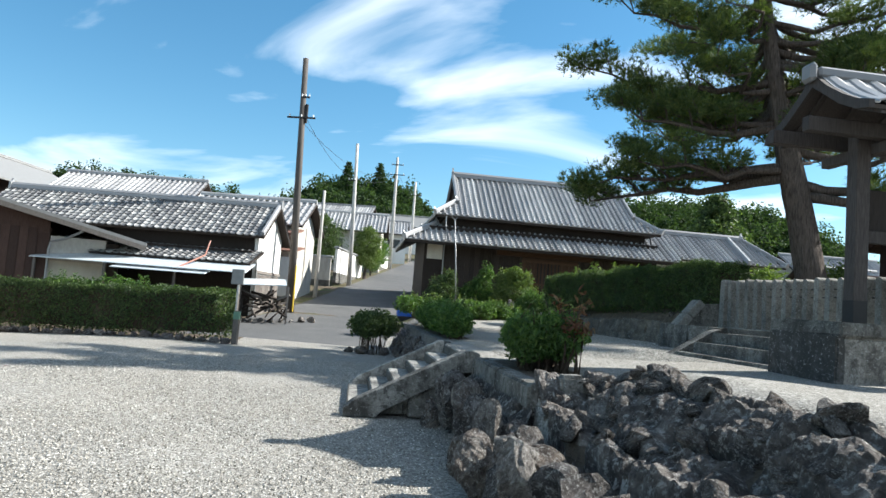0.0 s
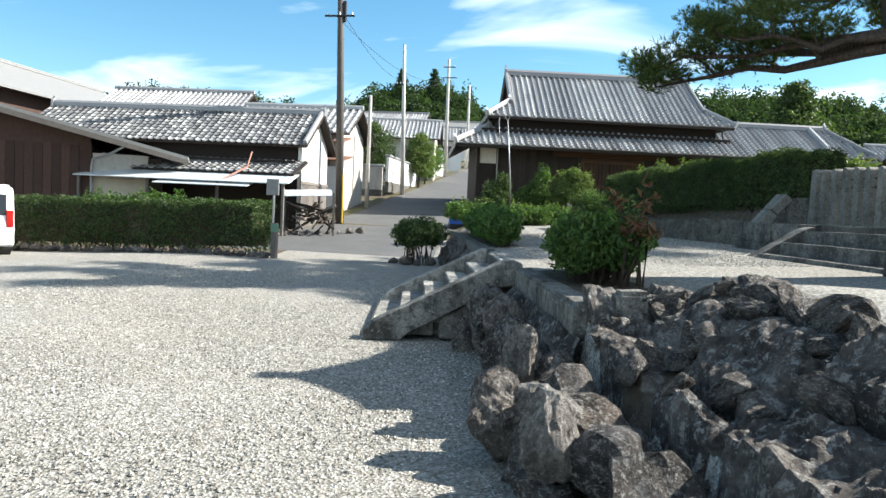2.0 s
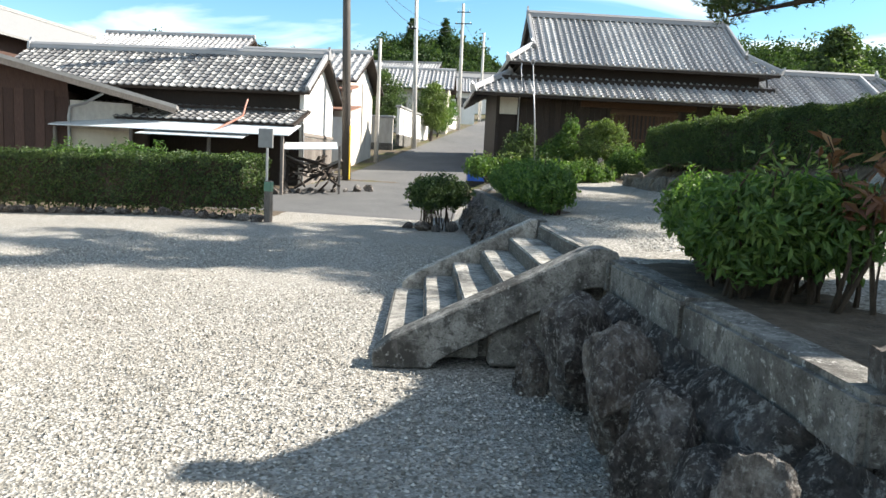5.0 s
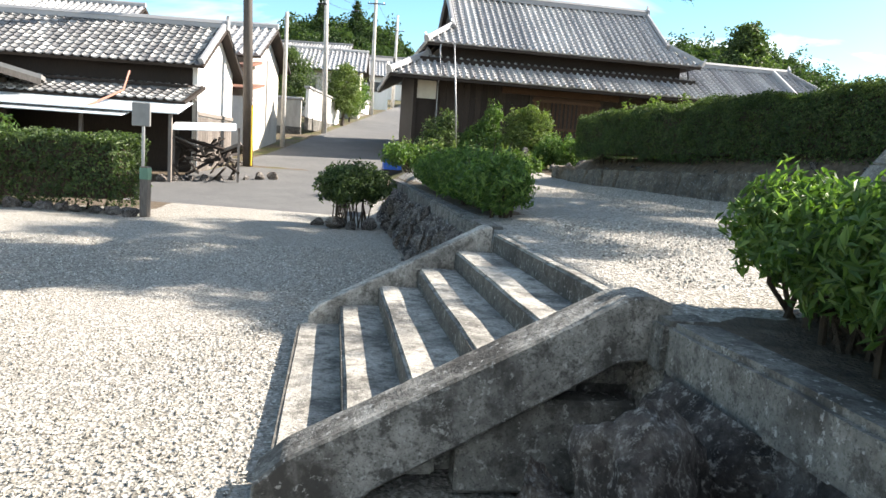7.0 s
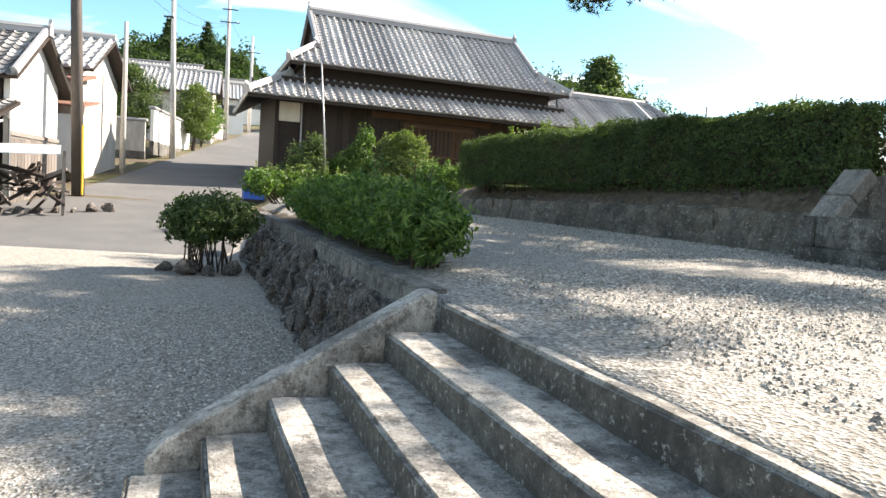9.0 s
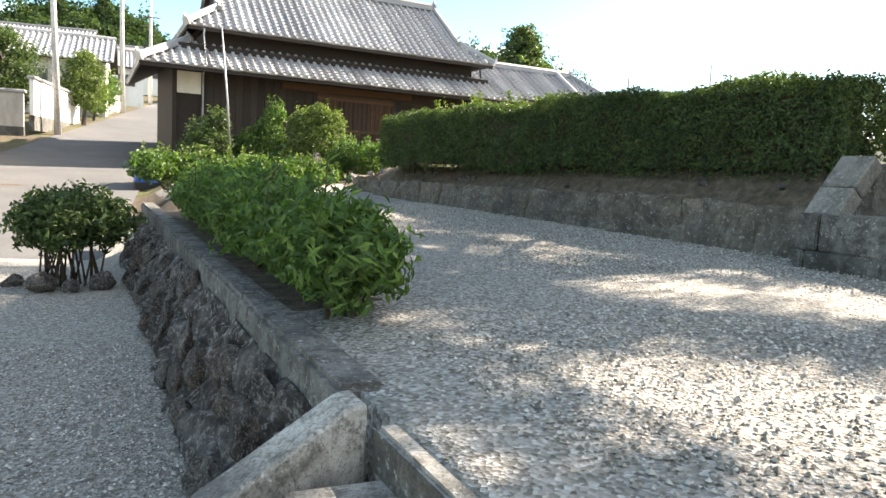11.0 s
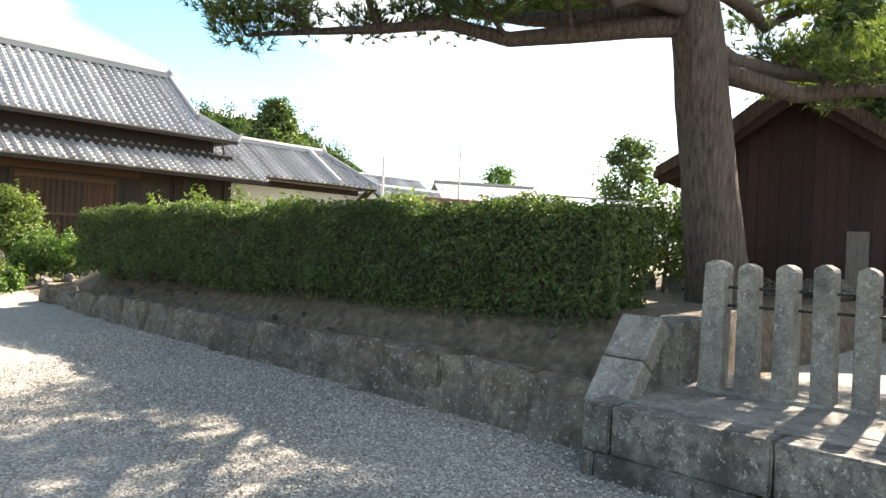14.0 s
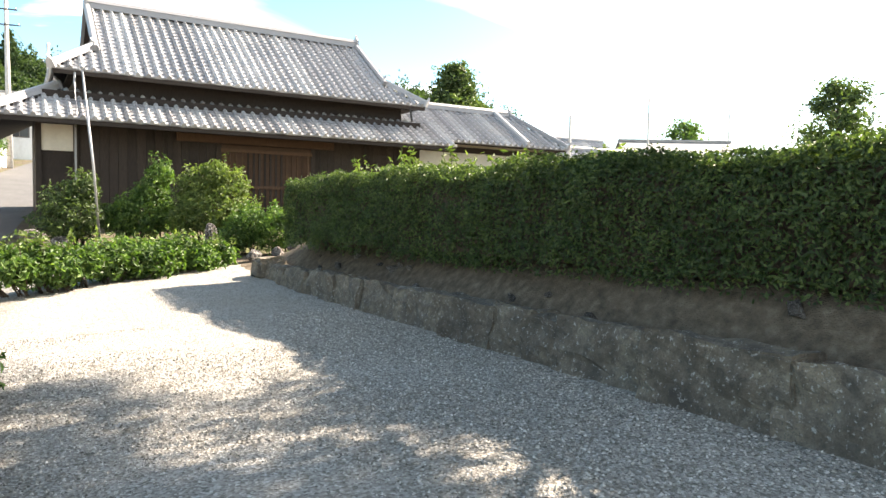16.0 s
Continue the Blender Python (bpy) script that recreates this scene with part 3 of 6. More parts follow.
steps = thing("stone_steps", along(0, 0) @ Matrix.Translation((-0.03, 0, 0)) @ Matrix.Diagonal((1, 1, 1.06, 1)), "flight of worn grey stone steps with sloping side slabs", "steps", kind="structure")
NOSE = [-1.57, -1.25, -0.94, -0.62, -0.30, 0.04]
TOPS = [0.08, 0.22, 0.36, 0.50, 0.64, 0.785]
far_d = lambda n: 6.02 + 0.36 * (n + 1.57) / 1.6
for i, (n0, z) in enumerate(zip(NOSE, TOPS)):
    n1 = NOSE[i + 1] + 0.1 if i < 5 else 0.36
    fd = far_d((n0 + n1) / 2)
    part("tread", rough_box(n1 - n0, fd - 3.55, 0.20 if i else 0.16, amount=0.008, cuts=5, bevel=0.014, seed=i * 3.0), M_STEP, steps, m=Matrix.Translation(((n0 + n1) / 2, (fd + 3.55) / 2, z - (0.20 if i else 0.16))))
    # thin face slab that carries the riser's painted shade and stains
    part("riser", box(0.012, fd - 3.57, 0.13 if i else 0.075), M_RISER, steps, "stained riser face painted darker for shade", m=Matrix.Translation((n0 - 0.001, (fd + 3.57) / 2, z - 0.146 if i else 0.0)))
    if 0 < i:
        part("riser_fill", box(n1 - n0 - 0.12, fd - 3.6, max(0.05, z - 0.22)), M_KERB, steps, m=Matrix.Translation(((n0 + n1) / 2 + 0.05, (fd + 3.6) / 2, 0.03)))


def cheek(d_lo, d_hi, thick, outline):
    """A sloping side slab from the ground to the kerb."""
    bm = bmesh.new()
    rings = []
    for s in (0, 1):
        rings.append([bm.verts.new((n, d_lo + (d_hi - d_lo) * (n + 1.62) / 1.65 + s * thick, z)) for n, z in outline])
    kk = len(outline)
    bm.faces.new(rings[0])
    bm.faces.new(rings[1][::-1])
    for i in range(kk):
        bm.faces.new((rings[0][(i + 1) % kk], rings[0][i], rings[1][i], rings[1][(i + 1) % kk]))
    bmesh.ops.recalc_face_normals(bm, faces=bm.faces[:])
    bmesh.ops.bevel(bm, geom=[e for e in bm.edges if e.calc_length() > 0.05], offset=0.012, segments=1, affect="EDGES")
    return bm


part("side_slab", cheek(3.30, 3.32, 0.24, [(-1.62, 0.0), (-1.62, 0.10), (-1.50, 0.20), (-0.10, 0.87), (0.02, 0.88), (0.11, 0.85), (0.11, 0.62), (-0.1, 0.60), (-1.15, 0.06), (-1.2, 0.0)]), M_CHEEK, steps)
part("side_slab", cheek(6.02, 6.48, 0.18, [(-1.50, 0.0), (-1.50, 0.15), (-1.42, 0.215), (-0.04, 0.835), (0.035, 0.835), (0.035, 0.0)]), M_STEP, steps)
part("side_fill", box(0.8, 0.16, 0.40, bevel=0.02), M_KERB, steps, m=Matrix.Translation((-0.38, 3.45, 0.02)))

# ---- bank below the hedge, platform, fence ----
bank = thing("bank_wall", along(0, 0), "low weathered stone facing at the foot of a soil bank", "wall", kind="structure")
d = 8.6
while d < 21.0:
    ln = rng.uniform(0.3, 1.25)
    hgt = (0.50 - 0.014 * (d - 8.5)) * rng.uniform(0.82, 1.08)
    part("stone", rough_box(0.42, ln * 1.10, hgt + 0.1, amount=0.06, cuts=6, bevel=0.02, seed=d * 1.7), M_BANKSTONE, bank, m=Matrix.Translation((5.52 + rng.uniform(-0.03, 0.03), d + ln / 2, 0.93)) @ pose(0, 0, 0, 0, rng.uniform(5, 14), rng.uniform(-4, 4)))
    d += ln * 0.97
for k in range(36):
    dd_ = rng.uniform(8.7, 21)
    s = rng.uniform(0.06, 0.2)
    n = rng.uniform(5.45, 6.5)
    place_stone(bank, n, dd_, float(ground_z(*W(n, dd_).xy)) + 0.02, s, s * 1.3, s * 0.7, tilt=40)
part("end_stone", rough_box(0.6, 0.5, 0.4, amount=0.05, bevel=0.06, seed=77), M_BANKSTONE, bank, m=Matrix.Translation((5.50, 21.1, 1.05)))

platform = thing("stone_platform", along(0, 0), "raised stone platform of long grey blocks", "platform", kind="structure")
for row in range(2):
    d = 6.2
    while d < 8.45:
        ln = min(rng.uniform(0.8, 1.2), 8.5 - d)
        part("block", rough_box(0.5, ln - 0.01, 0.325, amount=0.01, cuts=3, bevel=0.015, seed=d + row), M_KERB, platform, m=Matrix.Translation((5.12 + 0.02 * row, d + ln / 2, 0.84 + row * 0.328)))
        d += ln
part("paving", rough_box(1.9, 2.35, 0.16, amount=0.006, cuts=5, bevel=0.01), M_POST, platform, m=Matrix.Translation((6.1, 7.32, 1.335)))
part("side_slab", prism([(4.9, 1.46), (4.9, 1.2), (3.95, 0.84), (3.9, 0.92), (4.05, 1.0), (4.75, 1.42)], 0.26), M_KERB, platform, m=Matrix.Translation((0, 6.1, 0)))
for i, (n0, z) in enumerate(((4.02, 1.03), (4.36, 1.21), (4.7, 1.40))):
    part("tread", rough_box(0.9, 3.2, 0.2, amount=0.008, cuts=4, bevel=0.015, seed=40 + i), M_KERB, platform, m=Matrix.Translation((n0 + 0.45, 4.35, z - 0.2)))
# sloping stone at the end of the fence
for k, (n0, n1, z0, z1) in enumerate(((5.02, 5.27, 1.44, 1.75), (5.28, 5.54, 1.76, 2.06))):
    bm = prism([(n0, z0), (n1, z1), (n1 + 0.15, z1 - 0.11), (n0 + 0.15, z0 - 0.11)], 0.34)
    bmesh.ops.bevel(bm, geom=bm.edges[:], offset=0.015, segments=1, affect="EDGES")
    part("sloping_stone", bm, M_POST, platform, m=Matrix.Translation((0.14, 8.50, 0)))
bm = prism([(5.24, 1.40), (5.72, 1.98), (6.45, 2.02), (6.45, 1.40)], 0.30)
bmesh.ops.bevel(bm, geom=bm.edges[:], offset=0.015, segments=1, affect="EDGES")
part("end_block", bm, M_KERB, platform, m=Matrix.Translation((0.1, 8.50, 0)))

fence = thing("stone_fence", along(0, 0), "fence of upright granite posts joined by iron rods", "fence")


def fence_post():
    bm = bmesh.new()
    w, h = 0.067, 1.02
    outline = [(-w * 1.1, 0), (w * 1.1, 0), (w, h - 0.05), (w * 0.8, h - 0.03), (0, h), (-w * 0.8, h - 0.03), (-w, h - 0.05)]
    prism(outline, 0.16, "x", bm)
    bmesh.ops.bevel(bm, geom=[e for e in bm.edges if e.calc_length() > 0.1], offset=0.008, segments=1, affect="EDGES")
    return mesh_of("post", bm, M_POST)


FP = fence_post()
fence_n = lambda d: 6.14 + 0.13 * (8.1 - d)
post_ds = [8.12 - 0.255 * i for i in range(30)]
for i, d in enumerate(post_ds):
    part("post", FP, parent=fence, m=Matrix.Translation((fence_n(d), d, 1.48)) @ pose(0, 0, 0, rng.uniform(-0.8, 0.8), rng.uniform(-0.8, 0.8), rng.uniform(-3, 3)) @ Matrix.Diagonal((1.15 if i == 0 else 1, 1.2 if i == 0 else 1, rng.uniform(0.985, 1.015), 1)))
for z in (2.16, 2.30):
    part("iron_rod", tube([(fence_n(post_ds[0]), post_ds[0], z), (fence_n(post_ds[-1]), post_ds[-1], z)], 0.012, 6), M_DARKMETAL, fence, "dark iron rod")
part("sill", box(0.24, 7.6, 0.1), M_POST, fence, m=Matrix.Translation((fence_n(4.4), 4.4, 1.42)) @ pose(0, 0, 0, 0, 0, 7.4))


# ---- notice shelter on its plinth ----
ROOF_A = 0.5
shelter = thing("roofed_shelter", along(3.9, 1.55, 0.84), "small roofed timber shelter on a dark weathered stone plinth", "shelter")
part("plinth", rough_box(3.4, 1.3, 0.68, amount=0.015, cuts=5, bevel=0.03, seed=3), M_PLINTH, shelter, m=Matrix.Translation((1.7, 0.65, -0.02)))
# left end gets its own, darker stone than the plinth's other sides
part("plinth_end", rough_box(0.12, 1.30, 0.70, amount=0.015, cuts=4, bevel=0.02, seed=6), M_DARKEND, shelter, "end stone darker than the rest of the plinth", m=Matrix.Translation((-0.02, 0.65, -0.02)))
part("plinth_cap", rough_box(3.5, 1.36, 0.17, amount=0.012, cuts=5, bevel=0.025, seed=4), M_KERB, shelter, m=Matrix.Translation((1.7, 0.65, 0.66)))
for a in (0.6, 2.9):
    for b in (0.6,):
        part("post", box(0.19, 0.19, 2.4, bevel=0.012), M_OLDWOOD, shelter, m=Matrix.Translation((a, b, 0.82)))
        part("post_shoe", box(0.2, 0.2, 0.3, bevel=0.01), M_DARKMETAL, shelter, m=Matrix.Translation((a, b, 0.82)))
for b in (0.3, 1.0):
    part("beam", box(3.9, 0.13, 0.18, bevel=0.01), M_OLDWOOD, shelter, m=Matrix.Translation((1.6, b, 2.92)))
for a in (0.75, 2.9):
    part("cross_beam", box(0.13, 1.6, 0.14, bevel=0.01), M_OLDWOOD, shelter, m=Matrix.Translation((a, 0.65, 2.78)))
part("rail", box(2.7, 0.07, 0.16, bevel=0.008), M_OLDWOOD, shelter, m=Matrix.Translation((1.9, 0.6, 1.84)))
part("hanging_board", box(2.9, 0.10, 0.62, bevel=0.01), M_DARKWOOD, shelter, "dark wooden board", m=Matrix.Translation((2.1, 0.72, 1.92)))


def curved_slope(sign, a0, a1, ribs, lift=0.0):
    """One slope of a small roof with a concave sweep: rows of tiles from ridge to eave."""
    prof = [(0.0, 3.95), (0.27, 3.62), (0.55, 3.36), (0.8, 3.17), (0.97, 3.08)]
    rows = []
    for i in range(ribs):
        w = (a1 - a0) / ribs
        bm = bmesh.new()
        cross = [(-0.5, 0.0), (-0.25, 0.0), (-0.2, 0.045), (0, 0.075), (0.2, 0.045), (0.25, 0.0), (0.5, 0.0)]
        ring = [[bm.verts.new((a0 + (i + 0.5 + c) * w, 0.65 + sign * p, z + h + lift)) for c, h in cross] for p, z in prof]
        for r0, r1 in zip(ring, ring[1:]):
            for k2 in range(6):
                bm.faces.new((r0[k2], r0[k2 + 1], r1[k2 + 1], r1[k2]))
        bmesh.ops.recalc_face_normals(bm, faces=bm.faces[:])
        bmesh.ops.solidify(bm, geom=bm.faces[:], thickness=-0.03)
        rows.append(bm)
    return rows


for sign in (-1, 1):
    roof = part("roof_slope", prism([(0.65, 3.93), (0.65 + sign * 0.27, 3.60), (0.65 + sign * 0.55, 3.34), (0.65 + sign * 0.8, 3.15), (0.65 + sign * 0.97, 3.06), (0.65 + sign * 0.95, 3.0), (0.65 + sign * 0.55, 3.26), (0.65, 3.82)], 4.3, "x"), M_OLDWOOD, shelter, m=Matrix.Translation((1.7 + ROOF_A, 0, 0)))
    for bm in curved_slope(sign, -0.45, 3.85, 15, 0.0):
        part("tile_strip", bm, M_TILE, roof, m=Matrix.Translation((-1.7, 0, 0)))
    for a in (-0.5 + ROOF_A, 3.9 + ROOF_A):
        part("barge_board", prism([(0.65, 3.99), (0.65 + sign * 0.27, 3.66), (0.65 + sign * 0.55, 3.40), (0.65 + sign * 0.8, 3.21), (0.65 + sign * 1.0, 3.12), (0.65 + sign * 1.0, 2.98), (0.65 + sign * 0.78, 3.04), (0.65 + sign * 0.5, 3.24), (0.65, 3.74)], 0.07, "x"), M_OLDWOOD, shelter, m=Matrix.Translation((a, 0, 0)))
    for i in range(9):
        part("rafter", prism([(0.65, 3.78), (0.65 + sign * 0.5, 3.26), (0.65 + sign * 0.93, 3.0), (0.65 + sign * 0.93, 2.94), (0.65 + sign * 0.5, 3.18), (0.65, 3.70)], 0.06, "x"), M_OLDWOOD, shelter, m=Matrix.Translation((-0.3 + ROOF_A + 0.5 * i, 0, 0)))
part("ridge", box(4.4, 0.2, 0.14, bevel=0.03), M_TILE_I, shelter, m=Matrix.Translation((1.7 + ROOF_A, 0.65, 3.92)))
part("ridge_end", box(0.1, 0.24, 0.24, bevel=0.04), M_TILE_I, shelter, m=Matrix.Translation((-0.58 + ROOF_A, 0.65, 3.86)))
for ob in shelter.children:
    if ob.name.split(".")[0] in ("roof_slope", "barge_board", "rafter", "ridge", "ridge_end", "beam", "cross_beam"):
        ob.location.z -= 0.04
    if ob.name.split(".")[0] in ("roof_slope", "barge_board", "rafter"):
        ob.matrix_basis = Matrix.Translation((0, 0, 3.91 * 0.30)) @ Matrix.Diagonal((1, 1, 0.70, 1)) @ ob.matrix_basis
    if ob.name.split(".")[0] in ("beam", "cross_beam"):
        ob.location.z += 0.20


# ---- tiled roofs ----
def tile_row_mesh(length, width, course, mat, name="tile_strip"):
    """A row of tiles up a slope: y up the slope from the eave, each course stepped."""
    cross = [(-0.5, 0.0), (-0.24, -0.012), (-0.19, 0.055), (0, 0.095), (0.19, 0.055), (0.24, -0.012), (0.5, 0.0)]
    ys, lifts = [], []
    k = max(1, int(round(length / course)))
    step = length / k
    for i in range(k):
        ys += [i * step, (i + 1) * step - 0.004]
        lifts += [0.028, 0.0]
    verts, faces = [], []
    for y, lf in zip(ys, lifts):
        for c, h in cross:
            verts.append((c * width, y, h + lf))
    for r in range(len(ys) - 1):
        for c in range(6):
            a = r * 7 + c
            faces.append((a, a + 1, a + 8, a + 7))
    base = len(verts)
    for c, h in cross:
        verts.append((c * width, 0.0, -0.05))
    for c in range(6):
        faces.append((c + 1, c, base + c, base + c + 1))
    return from_arrays(name, verts, faces, mat)


def slope_matrix(a, b, z, yaw, pitch):
    return Matrix.Translation((a, b, z)) @ pose(0, 0, 0, 0, 0, yaw) @ pose(0, 0, 0, pitch, 0, 0)


def tiled_slope(parent, origin, yaw, width, run, rise, spacing, mat, lo=0.0, hi=0.0, course=0.28, deck=M_DARKWOOD):
    """Tile rows on a slope. lo, hi: how far the top edge is cut in at either end (hips), as run."""
    pitch = math.degrees(math.atan2(rise, run))
    full = math.hypot(run, rise)
    k = int(round(width / spacing))
    w = width / k
    made = {}
    top = part("slope", prism([(0, -0.10), (0, -0.02), (full, -0.02), (full, -0.10)], 1.0, "x"), deck, parent)
    frame_m = slope_matrix(*origin, yaw, pitch)
    bm = bmesh.new()
    pts = [(0, 0), (width, 0), (width - hi, full * (hi > 0 and 1 or 1)), (lo, full)]
    lower = [bm.verts.new((x, y, -0.12)) for x, y in pts]
    upper = [bm.verts.new((x, y, -0.025)) for x, y in pts]
    bm.faces.new(lower[::-1])
    bm.faces.new(upper)
    for i in range(4):
        bm.faces.new((lower[i], lower[(i + 1) % 4], upper[(i + 1) % 4], upper[i]))
    old = top.data
    top.data = mesh_of("slope", bm, deck)
    bpy.data.meshes.remove(old)
    top.matrix_basis = frame_m
    for i in range(k):
        x = (i + 0.5) * w
        f = 1.0
        if lo > 0:
            f = min(f, x / lo)
        if hi > 0:
            f = min(f, (width - x) / hi)
        ln = round(max(full * f, 0.15), 2)
        if ln not in made:
            made[ln] = tile_row_mesh(ln, w, course, mat)
        part("tile_strip", made[ln], parent=top, m=Matrix.Translation((x, 0, 0)))
    return top


def ridge_line(parent, p, q, size=0.26, mat=M_TILE, name="ridge", caps=True):
    p, q = Vector(p), Vector(q)
    mid = (p + q) / 2
    turn = (q - p).to_track_quat("X", "Z").to_matrix().to_4x4()
    ln = (q - p).length
    bm = prism([(-size * 0.5, 0), (size * 0.5, 0), (size * 0.42, size * 0.6), (size * 0.5, size * 0.62), (size * 0.25, size * 1.0), (-size * 0.25, size * 1.0), (-size * 0.5, size * 0.62), (-size * 0.42, size * 0.6)], ln, "x")
    ob = part(name, bm, mat, parent, m=Matrix.Translation(mid) @ turn)
    if caps:
        for s in (-1, 1):
            part("ridge_end", prism([(-size * 0.75, -0.05), (size * 0.75, -0.05), (size * 0.6, size * 0.9), (size * 0.2, size * 1.25), (0, size * 1.7), (-size * 0.2, size * 1.25), (-size * 0.6, size * 0.9)], 0.09, "x"), mat, parent, m=Matrix.Translation(mid) @ turn @ Matrix.Translation((s * ln / 2, 0, 0)))
    return ob


def wall_box(parent, name, a0, a1, b0, b1, z0, z1, mat, label=""):
    return part(name, box(a1 - a0, b1 - b0, z1 - z0), mat, parent, label, m=Matrix.Translation(((a0 + a1) / 2, (b0 + b1) / 2, z0)))


# ---- the hall ----
hall = thing("hall", Matrix.Translation((-3.24, 36.57, 0)) @ pose(0, 0, 0, 0, 0, 12.0), "old dark timber hall with a two-tiered grey tiled roof", "building")
wall_box(hall, "wall", -0.35, 13.0, 0.25, 8.2, 0.6, 5.9, M_DARKWOOD)
wall_box(hall, "upper_wall", 0.7, 12.4, 0.75, 7.6, 5.6, 6.66, M_DARKWOOD)
wall_box(hall, "plaster_panel", -0.33, 0.58, 0.16, 0.25, 4.05, 4.85, M_CREAM, "stained cream plaster panel")
for a in (-0.38, 0.64, 3.4, 5.0, 8.4, 10.6, 12.7):
    wall_box(hall, "post", a - 0.08, a + 0.08, 0.12, 0.27, 1.0, 5.05, M_DARKWOOD)
k = 0
a = 0.75
while a < 12.6:
    if not 5.0 < a < 8.35:
        wall_box(hall, "board", a, a + 0.265, 0.20, 0.262, 1.0, 4.9, M_DARKWOOD)
    a += 0.275
gate = part("door", box(3.3, 0.08, 2.6), M_DOORWOOD, hall, "brown wooden lattice door", m=Matrix.Translation((6.7, 0.20, 1.95)))
for i in range(16):
    part("slat", box(0.07 if 4 < i < 11 else 0.05, 0.05, 2.2), M_DOORWOOD if i < 4 or i > 10 else M_DARKWOOD, gate, m=Matrix.Translation((-1.5 + 0.2 * i, -0.06, 0.2)))
for z in (0.1, 1.1, 2.35):
    part("crossbar", box(3.3, 0.07, 0.12), M_DOORWOOD, gate, m=Matrix.Translation((0, -0.08, z)))
wall_box(hall, "lintel", 3.6, 9.2, 0.08, 0.22, 4.58, 4.86, M_DOORWOOD)
# upper roof: hips below, gables above
EA, EB, EZ, RZ = 13.1, 8.0, 6.55, 9.42
SL = (RZ - EZ) / (EB / 2)
upper_roof = part("upper_roof", box(EA - 1.0, EB - 1.0, 0.08), M_DARKWOOD, hall, m=Matrix.Translation((EA / 2, EB / 2, EZ - 0.05)))
inv = Matrix.Translation((-EA / 2, -EB / 2, -(EZ - 0.05)))
HIP = 1.3


def irimoya_slope(origin, yaw):
    tiled = tiled_slope(upper_roof, origin, yaw, EA - 2 * HIP, EB / 2, RZ - EZ, 0.32, M_TILE)
    return tiled


irimoya_slope(inv @ Vector((HIP, 0, EZ)), 0)
irimoya_slope(inv @ Vector((EA - HIP, EB, EZ)), 180)
for o, yaw in (((0, 0, EZ), 0), ((EA - HIP, 0, EZ), 0)):
    left_end = o[0] == 0
    tiled_slope(upper_roof, inv @ Vector(o), yaw, HIP, HIP, HIP * SL, 0.32, M_TILE, lo=HIP if left_end else 0.0, hi=0.0 if left_end else HIP)
tiled_slope(upper_roof, inv @ Vector((0, EB, EZ)), -90, EB, HIP, HIP * SL, 0.32, M_TILE, lo=HIP, hi=HIP)
tiled_slope(upper_roof, inv @ Vector((EA, 0, EZ)), 90, EB, HIP, HIP * SL, 0.32, M_TILE, lo=HIP, hi=HIP)
for a in (HIP + 0.25, EA - HIP - 0.25):
    part("gable", prism([(HIP, EZ + HIP * SL - 0.1), (EB - HIP, EZ + HIP * SL - 0.1), (EB / 2, RZ - 0.05)], 0.12, "x"), M_DARKWOOD, hall, m=Matrix.Translation((a, 0, 0)))
ridge_line(hall, (HIP - 0.05, EB / 2, RZ), (EA - HIP + 0.05, EB / 2, RZ), 0.34)
for a in (HIP, EA - HIP):
    for s in (0, 1):
        b_e, b_r = (0.0, EB / 2) if s == 0 else (EB, EB / 2)
        ridge_line(hall, (a, b_e + (b_r - b_e) * 0.28, EZ + (RZ - EZ) * 0.28 + 0.04), (a, b_r, RZ + 0.02), 0.2, name="verge", caps=False)
for c, i2 in (((0, 0), (HIP, HIP)), ((EA, 0), (EA - HIP, HIP)), ((0, EB), (HIP, EB - HIP)), ((EA, EB), (EA - HIP, EB - HIP))):
    ridge_line(hall, (c[0], c[1], EZ + 0.04), (i2[0], i2[1], EZ + HIP * SL + 0.04), 0.2, name="hip_ridge")
wall_box(hall, "eave_board", 0.02, EA - 0.02, 0.03, 0.09, EZ - 0.16, EZ - 0.03, M_DARKWOOD)
# lower roof all round the front and left
LA0, LA1, LB, LZ, LR, LH = -1.65, 14.0, -1.0, 4.95, 1.85, 1.06
lower_roof = part("lower_roof", box(12.0, 0.4, 0.08), M_DARKWOOD, hall, m=Matrix.Translation((6.5, 0.6, LZ + LH - 0.2)))
inv2 = Matrix.Translation((-6.5, -0.6, -(LZ + LH - 0.2)))
tiled_slope(lower_roof, inv2 @ Vector((LA0, LB, LZ)), 0, LA1 - LA0, LR, LH, 0.32, M_TILE, lo=LR, hi=0.0)
tiled_slope(lower_roof, inv2 @ Vector((LA0, 9.0, LZ)), -90, 10.0, LR, LH, 0.32, M_TILE, lo=0, hi=LR)
ridge_line(hall, (LA0, LB, LZ + 0.05), (LA0 + LR, LB + LR, LZ + LH + 0.05), 0.22, name="hip_ridge")
wall_box(hall, "eave_board", LA0 + 0.05, LA1, LB + 0.04, LB + 0.10, LZ - 0.17, LZ - 0.04, M_DARKWOOD)
for i in range(38):
    part("rafter", prism([(LB + 0.05, LZ - 0.13), (LB + 0.05, LZ - 0.05), (0.4, LZ + 0.76), (0.4, LZ + 0.66)], 0.07, "x"), M_DARKWOOD, hall, m=Matrix.Translation((LA0 + 0.25 + 0.4 * i, 0, 0)))
part("downpipe", tube([(0.62, 0.0, 6.45), (0.6, -0.05, 6.2), (0.6, -0.85, 5.05), (0.62, 0.1, 4.8), (0.62, 0.1, 2.0)], 0.035, 6), M_METAL, hall)
